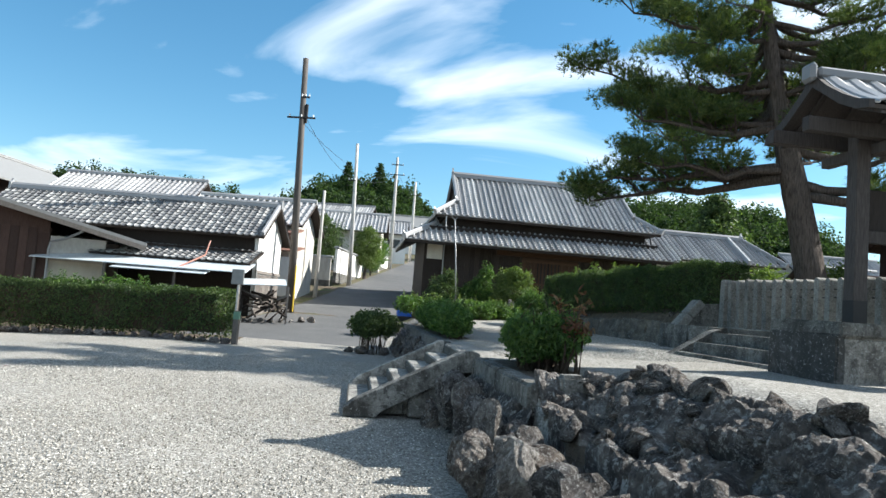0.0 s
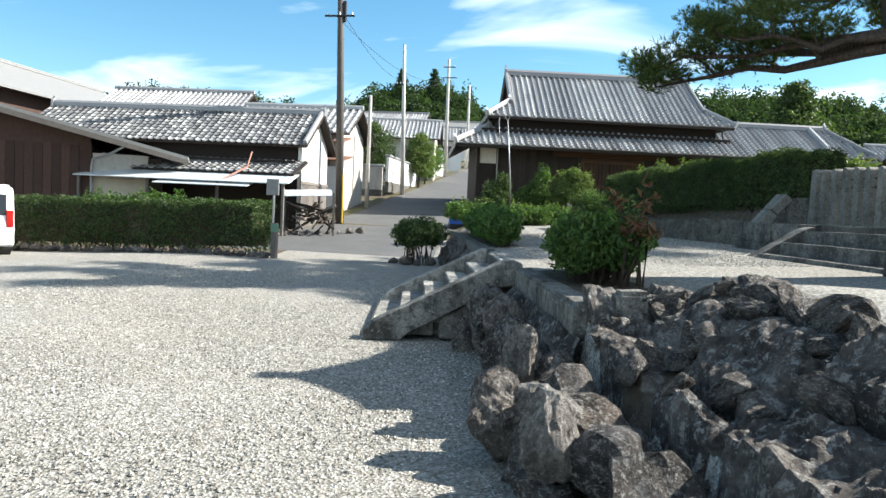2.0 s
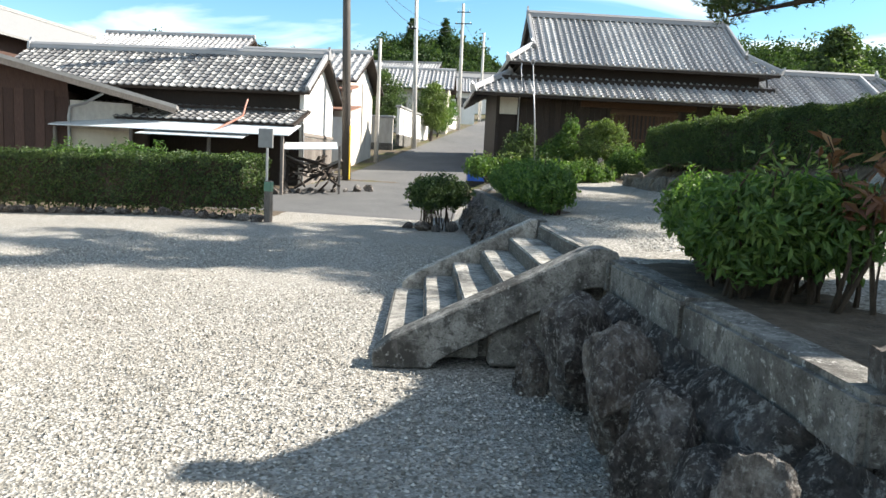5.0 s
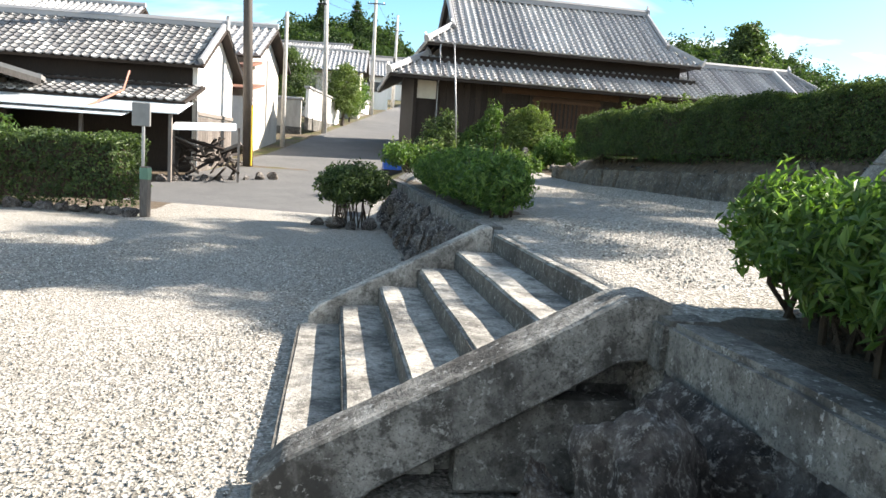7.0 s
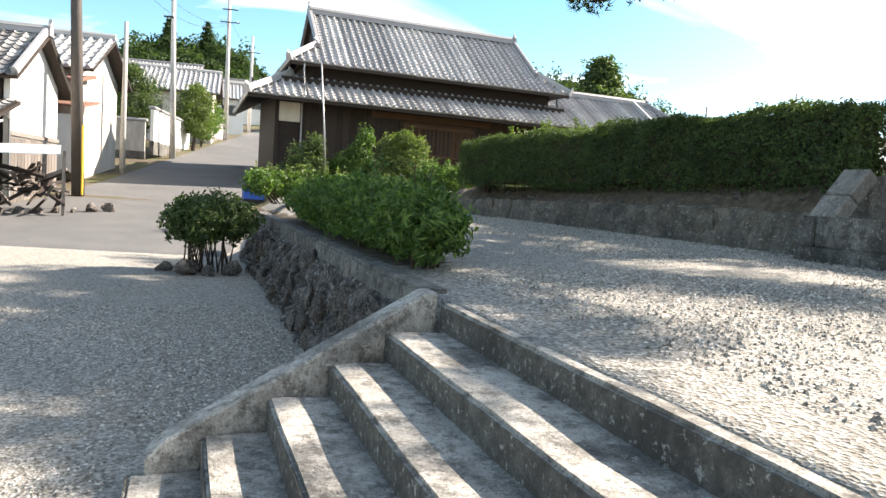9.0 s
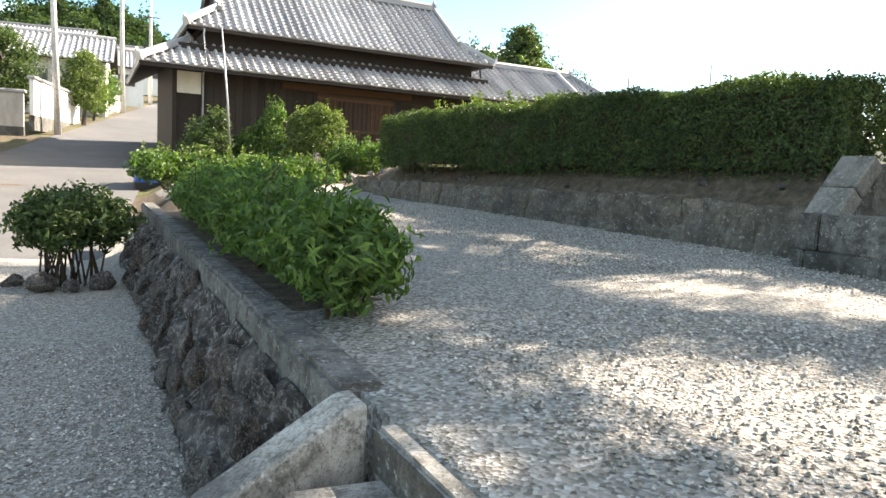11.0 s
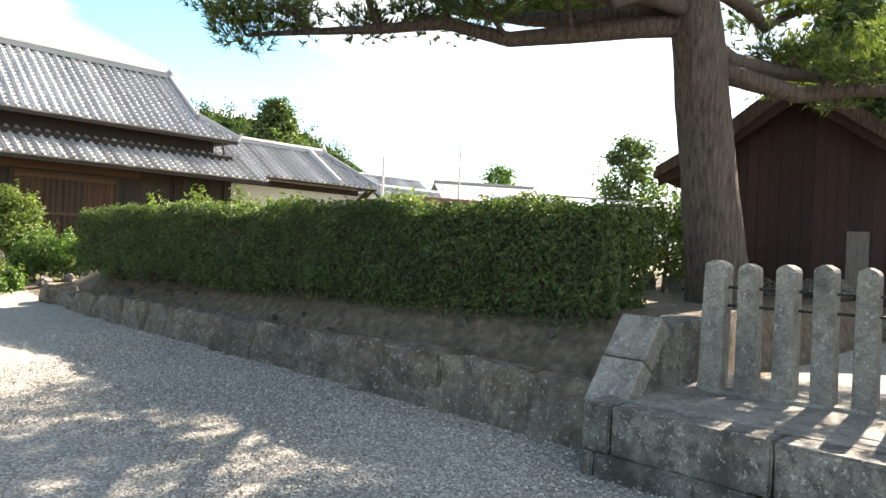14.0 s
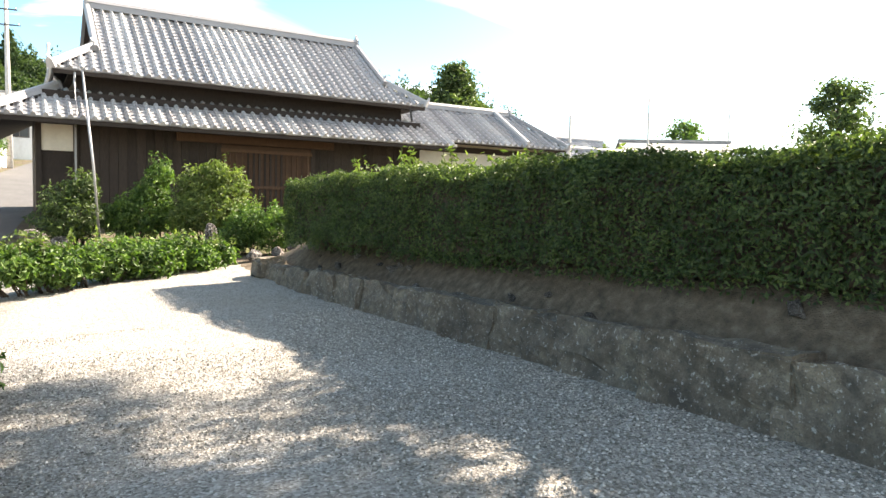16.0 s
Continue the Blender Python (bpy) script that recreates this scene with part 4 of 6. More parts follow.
part("downpipe", tube([(12.4, 0.05, 6.45), (12.5, 0.02, 5.9)], 0.04, 6), M_DARKMETAL, hall)
for a in (-0.9, 3.0, 7.0, 11.0):
    part("foundation_stone", rough_box(4.0, 0.5, 0.5, amount=0.03, seed=a), M_KERB, hall, m=Matrix.Translation((a + 1.8, 0.2, 1.0)))
# wing
wing = thing("wing_building", Matrix.Translation((-3.24, 36.57, 0)) @ pose(0, 0, 0, 0, 0, 12.0), "lower cream-walled wing with a grey tiled roof", "building")
wall_box(wing, "wall", 13.05, 20.6, 1.5, 6.0, 0.8, 5.5, M_CREAM)
wall_box(wing, "wall_beam", 13.05, 20.65, 1.44, 1.5, 4.95, 5.2, M_DARKWOOD)
wing_roof = part("roof", box(6.5, 3.0, 0.1), M_DARKWOOD, wing, m=Matrix.Translation((16.3, 3.8, 4.7)))
inv3 = Matrix.Translation((-16.3, -3.8, -4.7))
tiled_slope(wing_roof, inv3 @ Vector((12.6, 0.6, 5.32)), 0, 8.6, 2.8, 1.72, 0.32, M_TILE, hi=1.4)
tiled_slope(wing_roof, inv3 @ Vector((21.2, 6.2, 5.32)), 180, 8.6, 2.8, 1.72, 0.32, M_TILE, lo=1.4)
tiled_slope(wing_roof, inv3 @ Vector((21.2, 0.6, 5.32)), 90, 5.6, 1.4, 1.72, 0.32, M_TILE, lo=2.8, hi=2.8)
ridge_line(wing, (12.6, 3.4, 7.04), (19.85, 3.4, 7.04), 0.3)
ridge_line(wing, (21.2, 0.6, 5.38), (19.8, 3.4, 7.06), 0.2, name="hip_ridge")
ridge_line(wing, (18.9, 0.7, 5.40), (18.9, 3.3, 7.04), 0.2, name="verge", caps=False)


# ---- hedges and shrubs ----
def hedge(name, p, q, width, z0p, z1p, z0q, z1q, count, leaf_len, mat, label, light_tops=0, group=""):
    """A clipped hedge from p to q (world x, y), with a leafy skin over a solid dark core."""
    p, q = Vector((*p, 0)), Vector((*q, 0))
    ob = thing(name, Matrix.Translation((p.x, p.y, z0p)), label, "hedge", group)
    ax = (q - p).normalized()
    sd = Vector((-ax.y, ax.x, 0))
    ln = (q - p).length
    areas = np.array([ln * 1.1, ln * 1.1, ln * width, width * 1.0, width * 1.0])
    face = rng.choice(5, count, p=areas / areas.sum())
    u, v = rng.random(count), rng.random(count)
    s = np.where(face == 3, 0.0, np.where(face == 4, 1.0, u))
    w = np.where(face == 0, -0.5, np.where(face == 1, 0.5, np.where(face == 2, v - 0.5, u - 0.5)))
    h = np.where(face == 2, 1.0, v)
    out = np.stack([np.where(face == 3, -1, np.where(face == 4, 1, 0)), np.where(face == 0, -1, np.where(face == 1, 1, 0)), np.where(face == 2, 1.0, 0.25)], 1).astype(float)
    lump = np.array([noise.noise(Vector((a * ln * 0.9, b * 3, c * 1.6))) for a, b, c in zip(s, w, h)])
    lump += 0.5 * np.array([noise.noise(Vector((a * ln * 3.1, b * 7, c * 4 + 9))) for a, b, c in zip(s, w, h)])
    depth = rng.random(count) ** 2 * -0.18 + lump * 0.17
    z0, z1 = z0p + (z0q - z0p) * s, z1p + (z1q - z1p) * s
    # rounded shoulders and a ragged lower edge
    round_in = np.clip((h - 0.8) / 0.2, 0, 1) ** 2 * 0.10 * (face < 2)
    loc = np.stack([s * ln, w * width, h * (z1 - z0) + z0 - z0p], 1) + out * depth[:, None]
    loc[:, 1] -= np.sign(w) * round_in
    loc[:, 2] += rng.normal(0, 0.025, count)
    keep = (h > 0.10 + 0.10 * lump) | (rng.random(count) < 0.3)
    axes = np.array([ax, sd, (0, 0, 1)])
    pts, outs = loc[keep] @ axes, out[keep] @ axes
    leaves("leaves", pts, outs + np.array([0, 0, 0.35]), leaf_len, leaf_len * 0.5, mat, ob)
    # solid dark core, added in place of shaded twigs so nothing shows through
    cuts = 24
    bm = bmesh.new()
    rings = []
    for i in range(cuts + 1):
        f = i / cuts
        a, b = z0p + (z0q - z0p) * f - z0p + 0.14, z1p + (z1q - z1p) * f - z0p - 0.12
        c = ax * (ln * (0.02 + 0.96 * f))
        hw = width * 0.5 - 0.13
        rings.append([bm.verts.new(c + sd * sx * hw * (1 + 0.15 * noise.noise(Vector((i, sx, sz)))) + Vector((0, 0, sz))) for sx, sz in ((-1, a), (1, a), (1, b), (-1, b))])
    for r0, r1 in zip(rings, rings[1:]):
        for k2 in range(4):
            bm.faces.new((r0[k2], r0[(k2 + 1) % 4], r1[(k2 + 1) % 4], r1[k2]))
    bm.faces.new(rings[0][::-1])
    bm.faces.new(rings[-1])
    part("twig", bm, M_TWIG, ob)
    # stems to the soil
    bm = bmesh.new()
    for i in range(int(ln / 0.45)):
        c = ax * (0.25 + 0.45 * i + rng.uniform(-0.1, 0.1))
        world_c = p + c
        gz0 = float(ground_z(world_c.x, world_c.y)) - z0p - 0.05
        tube([c + Vector((0, 0, gz0)), c + Vector((rng.uniform(-0.1, 0.1), rng.uniform(-0.1, 0.1), 0.35))], 0.02, 5, bm)
    part("stem", bm, M_TWIG, ob)
    return ob


def shrub(name, at, blobs, count, leaf_len, mat, label, category="shrub", droop=0.3, aspect=0.45, sprigs=0, group="", spread=0.9, top_mat=None):
    """A bush of uneven leafy clumps: blobs are (dx, dy, z above the foot, rx, ry, rz)."""
    x, y = at
    z = float(ground_z(x, y))
    ob = thing(name, Matrix.Translation((x, y, z)), label, category, group)
    vol = np.array([b[3] * b[4] + b[4] * b[5] + b[3] * b[5] for b in blobs])
    pts, outs = [], []
    for i, b in enumerate(blobs):
        k2 = int(count * vol[i] / vol.sum())
        p, o = blob_points(b[:3], b[3:], k2, 0.45, 0.5, 2.2, i * 5.3 + x)
        ok = p[:, 2] > 0.04
        pts.append(p[ok])
        outs.append(o[ok])
    pts, outs = np.concatenate(pts), np.concatenate(outs)
    leaves("leaves", pts, outs + np.array([0, 0, 0.45]), leaf_len, leaf_len * aspect, mat, ob, spread, droop)
    bm = bmesh.new()
    for b in blobs:
        for _ in range(7):
            foot = Vector((b[0] * 0.8 + rng.uniform(-0.12, 0.12), b[1] * 0.8 + rng.uniform(-0.12, 0.12), -0.05))
            tip = Vector((b[0] + rng.uniform(-0.6, 0.6) * b[3], b[1] + rng.uniform(-0.6, 0.6) * b[4], b[2] + rng.uniform(0, 0.7) * b[5]))
            tube([foot, foot.lerp(tip, 0.5) + Vector(rng.normal(0, 0.04, 3)), tip], [0.016, 0.011, 0.005], 5, bm)
    part("stem", bm, M_TWIG, ob)
    if sprigs:
        bm = bmesh.new()
        sp, so = [], []
        for _ in range(sprigs):
            b = blobs[int(rng.integers(len(blobs)))]
            c = Vector((b[0] + rng.uniform(-0.7, 0.7) * b[3], b[1] + rng.uniform(-0.7, 0.7) * b[4], b[2] + b[5] * 0.6))
            tip = c + Vector((rng.normal(0, 0.12), rng.normal(0, 0.12), rng.uniform(0.16, 0.36)))
            tube([c, tip], [0.007, 0.003], 4, bm)
            for f in np.linspace(0.4, 1, 9):
                sp.append(c.lerp(tip, f) + Vector(rng.normal(0, 0.035, 3)))
                so.append(rng.normal(0, 1, 3) * 0.5 + np.array([0, 0, 0.6]))
        part("sprig", bm, M_TWIG, ob)
        leaves("sprig_leaves", np.array(sp), np.array(so), leaf_len * 1.0, leaf_len * 0.36, top_mat or mat, ob, 0.5, 0.2)
    return ob


E_, N_ = W(6.85, 9.25), W(6.22, 20.9)
hedge("long_hedge", (E_.x, E_.y), (N_.x, N_.y), 1.05, 1.80, 2.98, 1.70, 2.94, 118000, 0.058, M_HEDGE, "long clipped dark green hedge on top of the soil bank")
shrub("shrub", tuple(W(7.0, 17.4).xy), [(0, 0, 1.08, 1.1, 0.5, 0.27), (0.3, -1.5, 1.02, 0.8, 0.45, 0.2), (-0.5, 1.4, 1.02, 0.7, 0.5, 0.25)], 3200, 0.12, M_LIGHTLEAF, "bright green shoots above the clipped hedge", sprigs=26)
hedge("low_hedge", (-16.6, 18.5), (-6.85, 17.75), 1.0, -0.22, 1.18, 0.12, 1.42, 40000, 0.085, M_HEDGE, "clipped green hedge along the edge of the gravel lot")
shrub("shrub", (-10.6, 18.4), [(0, 0, 1.2, 1.3, 0.4, 0.45), (-1.6, 0, 1.2, 0.9, 0.4, 0.35), (1.6, -0.1, 1.0, 0.9, 0.4, 0.35)], 5000, 0.12, M_SHRUB, "loose shoots growing out of the hedge", sprigs=24)
# long bushes beside the kerb
c0 = W(0.55, 8.15)
blobs = []
for i in range(15):
    f = i / 14
    pnt = W(0.44 + rng.uniform(-0.06, 0.06) + 0.14 * f, 7.95 + 6.4 * f)
    blobs.append((pnt.x - c0.x, pnt.y - c0.y, 0.32 + 0.03 * min(1, f * 3) + rng.uniform(-0.02, 0.05), 0.33 + 0.10 * f, 0.5, 0.25 + 0.05 * min(1, f * 3) + 0.04 * math.sin(f * 3.1) + rng.uniform(-0.03, 0.04)))
shrub("kerb_bush", (c0.x, c0.y), blobs, 42000, 0.085, M_SHRUB, "long leafy green bush growing along the kerb", droop=0.5, sprigs=14, aspect=0.36)
b0 = W(0.71, 2.78)
bush_blobs = []
for i in range(7):
    for side in (-0.17, 0.17):
        bush_blobs.append((side + 0.05 * (i % 2), 0.62 - 0.25 * i, 0.37 + rng.uniform(-0.03, 0.04), 0.27, 0.26, 0.25))
shrub("bush", (b0.x, b0.y), bush_blobs, 30000, 0.075, M_SHRUB, "dense green bush with broad leaves beside the kerb", droop=0.5, sprigs=8, aspect=0.36, top_mat=M_LIGHTLEAF)
shrub("bush", (b0.x + 0.32, b0.y - 0.95), [(0, 0, 0.5, 0.2, 0.2, 0.12)], 160, 0.11, M_REDLEAF, "young reddish shoots of a broad-leaved bush", sprigs=4, aspect=0.3)
shrub("small_bush", (-2.75, 18.15), [(-0.28, 0, 0.82, 0.42, 0.4, 0.34), (0.32, 0.1, 0.84, 0.45, 0.4, 0.34), (0.0, 0.2, 0.9, 0.4, 0.4, 0.34), (-0.1, -0.15, 0.75, 0.4, 0.35, 0.3)], 6500, 0.10, M_HEDGE, "low round bush among stones at the foot of the wall", droop=0.4)
for i, (x, y, s) in enumerate(((-3.0, 17.75, 0.42), (-2.6, 17.7, 0.28), (-2.3, 17.9, 0.36), (-3.35, 18.1, 0.3), (-2.0, 18.4, 0.4))):
    ob = new("garden_stone", BOULDERS[i])
    ob.matrix_basis = Matrix.Translation((x, y, float(ground_z(x, y)) + s * 0.22)) @ pose(0, 0, 0, 0, 0, 40 * i) @ Matrix.Diagonal((s, s * 1.1, s * 0.8, 1))
    tagged(ob, "rounded grey garden stone on the gravel", "stone", "stones under the small bush")
# planted corner before the hall
flower_blobs = []
for i in range(13):
    f = i / 12
    flower_blobs.append((-2.0 + 4.0 * f, -1.5 + 3.7 * f + rng.uniform(-0.15, 0.15), rng.uniform(0.34, 0.46), rng.uniform(0.34, 0.5), rng.uniform(0.34, 0.5), rng.uniform(0.28, 0.42)))
shrub("flower_bush", (-0.75, 26.0), flower_blobs, 15000, 0.12, M_SHRUB, "bright green low bushes with dark stems beside the gravel", sprigs=46, top_mat=M_LIGHTLEAF)
shrub("round_shrub", (-2.1, 31.6), [(0, 0, 0.8, 0.75, 0.7, 0.75), (0.3, 0.1, 1.45, 0.4, 0.4, 0.4)], 4200, 0.12, M_HEDGE, "dark green garden shrub before the hall", sprigs=10)
shrub("round_shrub", (-0.5, 32.2), [(0, 0, 0.8, 0.65, 0.6, 0.6), (0.25, 0.1, 1.35, 0.45, 0.45, 0.4), (0.45, 0.2, 1.85, 0.34, 0.34, 0.38), (-0.5, -0.1, 0.7, 0.45, 0.45, 0.45), (0.7, 0, 0.75, 0.4, 0.4, 0.4)], 6500, 0.12, M_SHRUB, "tall green garden shrub before the hall", sprigs=14)
shrub("round_shrub", (1.3, 31.4), [(0, 0, 0.9, 0.7, 0.7, 0.6), (-0.4, 0.3, 1.5, 0.55, 0.5, 0.5), (0.75, -0.1, 0.7, 0.5, 0.5, 0.5), (0.4, 0.3, 1.55, 0.5, 0.5, 0.42), (-0.7, 0.1, 0.8, 0.4, 0.4, 0.5), (0.0, 0.2, 1.9, 0.4, 0.4, 0.3)], 9500, 0.11, M_LIGHTLEAF, "loose pale green shrub with upright shoots", sprigs=60)
shrub("round_shrub", (2.6, 29.6), [(0, 0, 0.6, 0.6, 0.6, 0.55), (-0.6, 0.2, 0.7, 0.5, 0.5, 0.5), (0.4, 0.1, 0.8, 0.45, 0.45, 0.4), (-0.9, 0.1, 0.45, 0.4, 0.4, 0.4)], 6500, 0.10, M_SHRUB, "rounded pale green shrub beside the hedge", sprigs=12)
ob = new("standing_stone", BOULDERS[3])
ob.matrix_basis = Matrix.Translation((1.15, 30.2, 1.55)) @ Matrix.Diagonal((0.55, 0.5, 1.3, 1))
tagged(ob, "dark upright garden stone among shrubs", "stone")
for i, (x, y, s) in enumerate(((-3.0, 32.3, 0.9), (-2.2, 31.2, 0.8), (-2.6, 30.3, 0.6), (3.0, 28.3, 0.5), (2.5, 28.0, 0.4), (2.0, 28.4, 0.45), (3.6, 28.0, 0.6))):
    ob = new("garden_stone", BOULDERS[(i * 3 + 1) % 10])
    ob.matrix_basis = Matrix.Translation((x, y, float(ground_z(x, y)) + s * 0.2)) @ pose(0, 0, 0, 0, 0, 70 * i) @ Matrix.Diagonal((s, s * 0.9, s * 0.8, 1))
    tagged(ob, "grey garden stone at the foot of the shrubs", "stone", "garden stones before the hall")
# stones along the foot of the low hedge
for i in range(30):
    f = i / 29
    x, y = -16.4 + 9.8 * f, 17.85 - 0.75 * f + rng.uniform(-0.05, 0.05)
    s = rng.uniform(0.24, 0.42)
    ob = new("edging_stone", BOULDERS[i % 10])
    ob.matrix_basis = Matrix.Translation((x, y, float(ground_z(x, y)) + 0.06)) @ pose(0, 0, 0, 0, 0, rng.uniform(0, 360)) @ Matrix.Diagonal((s * 1.2, s * 0.8, s * 0.75, 1))
    tagged(ob, "low pale edging stone at the foot of the hedge", "stone", "edging stones along the hedge")


# ---- pine ----
PX, PY = 8.2, 15.6
pine = thing("pine_tree", Matrix.Translation((PX, PY, 1.35)), "tall old pine with spreading limbs and dark layered needles", "tree")
bm = bmesh.new()
trunk_pts = [(0, 0, -0.1), (-0.02, 0, 0.25), (-0.11, 0, 1.0), (-0.33, 0.02, 2.2), (-0.58, 0.03, 3.4), (-0.88, 0.0, 4.6), (-1.18, -0.05, 6.0), (-1.38, -0.02, 7.4), (-1.48, 0.05, 8.6), (-1.52, 0.05, 9.8)]
tube(trunk_pts, [0.50, 0.40, 0.35, 0.32, 0.30, 0.25, 0.20, 0.15, 0.10, 0.04], 14, bm)
bmesh.ops.subdivide_edges(bm, edges=bm.edges[:], cuts=2, use_grid_fill=True)
for v in bm.verts:
    a = math.atan2(v.co.y, v.co.x + 0.2 * v.co.z)
    v.co += Vector((math.cos(a), math.sin(a), 0)) * (0.035 * noise.noise(Vector((a * 4, v.co.z * 0.7, 1))) + 0.02 * noise.noise(v.co * 6))
part("trunk", bm, M_BARK, pine, smooth_faces=True)
pine_limbs = [  # height, azimuth, reach, rise, radius
    (3.85, 152, 6.0, -0.3, 0.14), (4.0, 190, 4.4, -0.2, 0.11), (4.15, 130, 5.6, 0.9, 0.14), (3.4, -24, 4.6, 0.8, 0.14), (3.7, -6, 4.8, 0.9, 0.14), (5.2, 62, 5.4, 0.6, 0.10),
    (4.1, 172, 5.6, -0.4, 0.12), (5.0, 185, 4.6, 0.1, 0.11), (6.1, 168, 5.3, 0.4, 0.10), (7.5, 175, 4.4, 0.5, 0.09), (4.5, 8, 4.6, 1.0, 0.12),
    (5.4, 112, 6.6, 0.6, 0.11), (5.9, 126, 5.6, 0.4, 0.10), (5.6, 94, 6.2, 0.3, 0.11), (6.3, 104, 6.0, 0.5, 0.10), (6.0, 80, 5.8, 0.4, 0.10), (8.3, 98, 6.2, 0.6, 0.10), (8.9, 84, 5.6, 0.5, 0.09),
    # most limbs below are out of view, added to throw shade on the terrace
    (6.7, 72, 6.8, 0.5, 0.11), (7.2, 62, 7.0, 0.5, 0.11), (7.7, 54, 6.6, 0.5, 0.10), (6.8, 86, 7.4, 0.4, 0.11), (6.4, 60, 4.4, 0.5, 0.09), (7.4, 78, 7.6, 0.4, 0.10), (7.0, 46, 5.4, 0.5, 0.09),
    (6.6, -8, 5.0, 0.5, 0.10), (7.2, 22, 5.2, 0.5, 0.10), (5.7, 24, 4.6, 0.5, 0.11), (6.3, 48, 5.2, 0.5, 0.10), (6.9, 4, 4.4, 0.5, 0.10), (7.7, 36, 4.8, 0.5, 0.09), (8.3, 14, 3.8, 0.5, 0.08), (8.0, 66, 5.4, 0.5, 0.09), (5.5, -20, 4.2, 0.5, 0.10), (6.5, -34, 4.0, 0.5, 0.09), (7.6, -12, 3.6, 0.5, 0.08)]
for tier, (h, count, reach) in enumerate(((5.0, 3, 4.2), (6.1, 3, 4.0), (7.2, 3, 3.8), (8.1, 3, 3.0), (8.9, 3, 2.2))):
    for i in range(count):
        az = -60 + tier * 23 + i * (360 / count)
        shorter = 0.45 if math.sin(radians(az)) < -0.35 else (1.2 if math.sin(radians(az)) > 0.4 else 0.92)
        pine_limbs.append((h + rng.uniform(-0.25, 0.25), az, reach * rng.uniform(0.88, 1.1) * shorter, rng.uniform(0.3, 0.8), 0.022 * reach))
tuft_p, tuft_d = [], []


def trunk_at(z):
    for (x0, y0, z0), (x1, y1, z1) in zip(trunk_pts, trunk_pts[1:]):
        if z0 <= z <= z1:
            f = (z - z0) / (z1 - z0)
            return Vector((x0 + (x1 - x0) * f, y0 + (y1 - y0) * f, z))
    return Vector(trunk_pts[-1])


def needle_pad(c, r, k):
    u = unit(rng.normal(0, 1, (k, 3)))
    rad = rng.random(k) ** 0.4
    p = np.array(c) + u * rad[:, None] * np.array([r, r, r * 0.5])
    tuft_p.append(p)
    tuft_d.append(unit(u * np.array([1, 1, 0.5]) + np.array([0, 0, 0.75])))


for h, az, reach, rise, rad in pine_limbs:
    if 100 < az % 360 < 200:
        reach *= 0.84
    bm = bmesh.new()
    dirv = Vector((math.cos(radians(az)), math.sin(radians(az)), 0))
    sidev = Vector((-dirv.y, dirv.x, 0))
    base = trunk_at(h)
    pts = []
    wob, heave = rng.normal(0, 0.26, 8), rng.normal(0, 0.10, 8)
    for i in range(8):
        f = i / 7
        sag = rise * (0.9 * f - 0.75 * math.sin(f * math.pi) * 0.45 + 0.35 * f * f) - 0.25 * math.sin(f * math.pi)
        pts.append(base + dirv * reach * f + sidev * wob[i] * f + Vector((0, 0, sag + heave[i] * min(1.0, 2 * f))))
    tube(pts, [rad * (1 - 0.85 * i / 7) for i in range(8)], 7, bm)
    limb = part("limb", bm, M_BARK, pine, smooth_faces=True)
    for i in range(2, 8):
        for s in (-1, 1):
            if rng.random() < (0.2 if 100 < az % 360 < 200 else 0.42) and i < 7:
                continue
            lng = rng.uniform(0.45, 1.15) * (1.15 - 0.5 * i / 7) * (reach / 5.5)
            way = (dirv * rng.uniform(0.3, 0.9) + sidev * s * rng.uniform(0.6, 1.1)).normalized()
            tip = pts[i] + way * lng + Vector((0, 0, rng.uniform(0.05, 0.4)))
            bm = tube([pts[i], pts[i].lerp(tip, 0.5) + Vector((0, 0, 0.05)), tip], [rad * 0.32 * (1.2 - i / 8), rad * 0.22, 0.008], 5, bmesh.new())
            part("twig", bm, M_BARK, limb)
            needle_pad(tip + Vector((0, 0, 0.06)), rng.uniform(0.34, 0.6), 70)
            if rng.random() < 0.55:
                needle_pad(pts[i].lerp(tip, 0.55) + Vector((0, 0, 0.10)), rng.uniform(0.22, 0.38), 40)
    needle_pad(pts[-1] + Vector((0, 0, 0.08)), 0.48, 110)
P_, D_ = np.concatenate(tuft_p), np.concatenate(tuft_d)
K_ = 9
pp = np.repeat(P_, K_, 0)
dn = unit(np.repeat(D_, K_, 0) + rng.normal(0, 0.55, (len(pp), 3)))
sdn = unit(np.cross(dn, rng.normal(0, 1, (len(pp), 3))))
ln_ = rng.uniform(0.11, 0.19, len(pp))[:, None]
wd_ = 0.0085
V_ = np.stack([pp - sdn * wd_, pp + sdn * wd_, pp + dn * ln_], 1).reshape(-1, 3)
F_ = np.arange(len(pp) * 3).reshape(-1, 3)
part("needles", from_arrays("needles", V_, F_, M_NEEDLE), parent=pine)


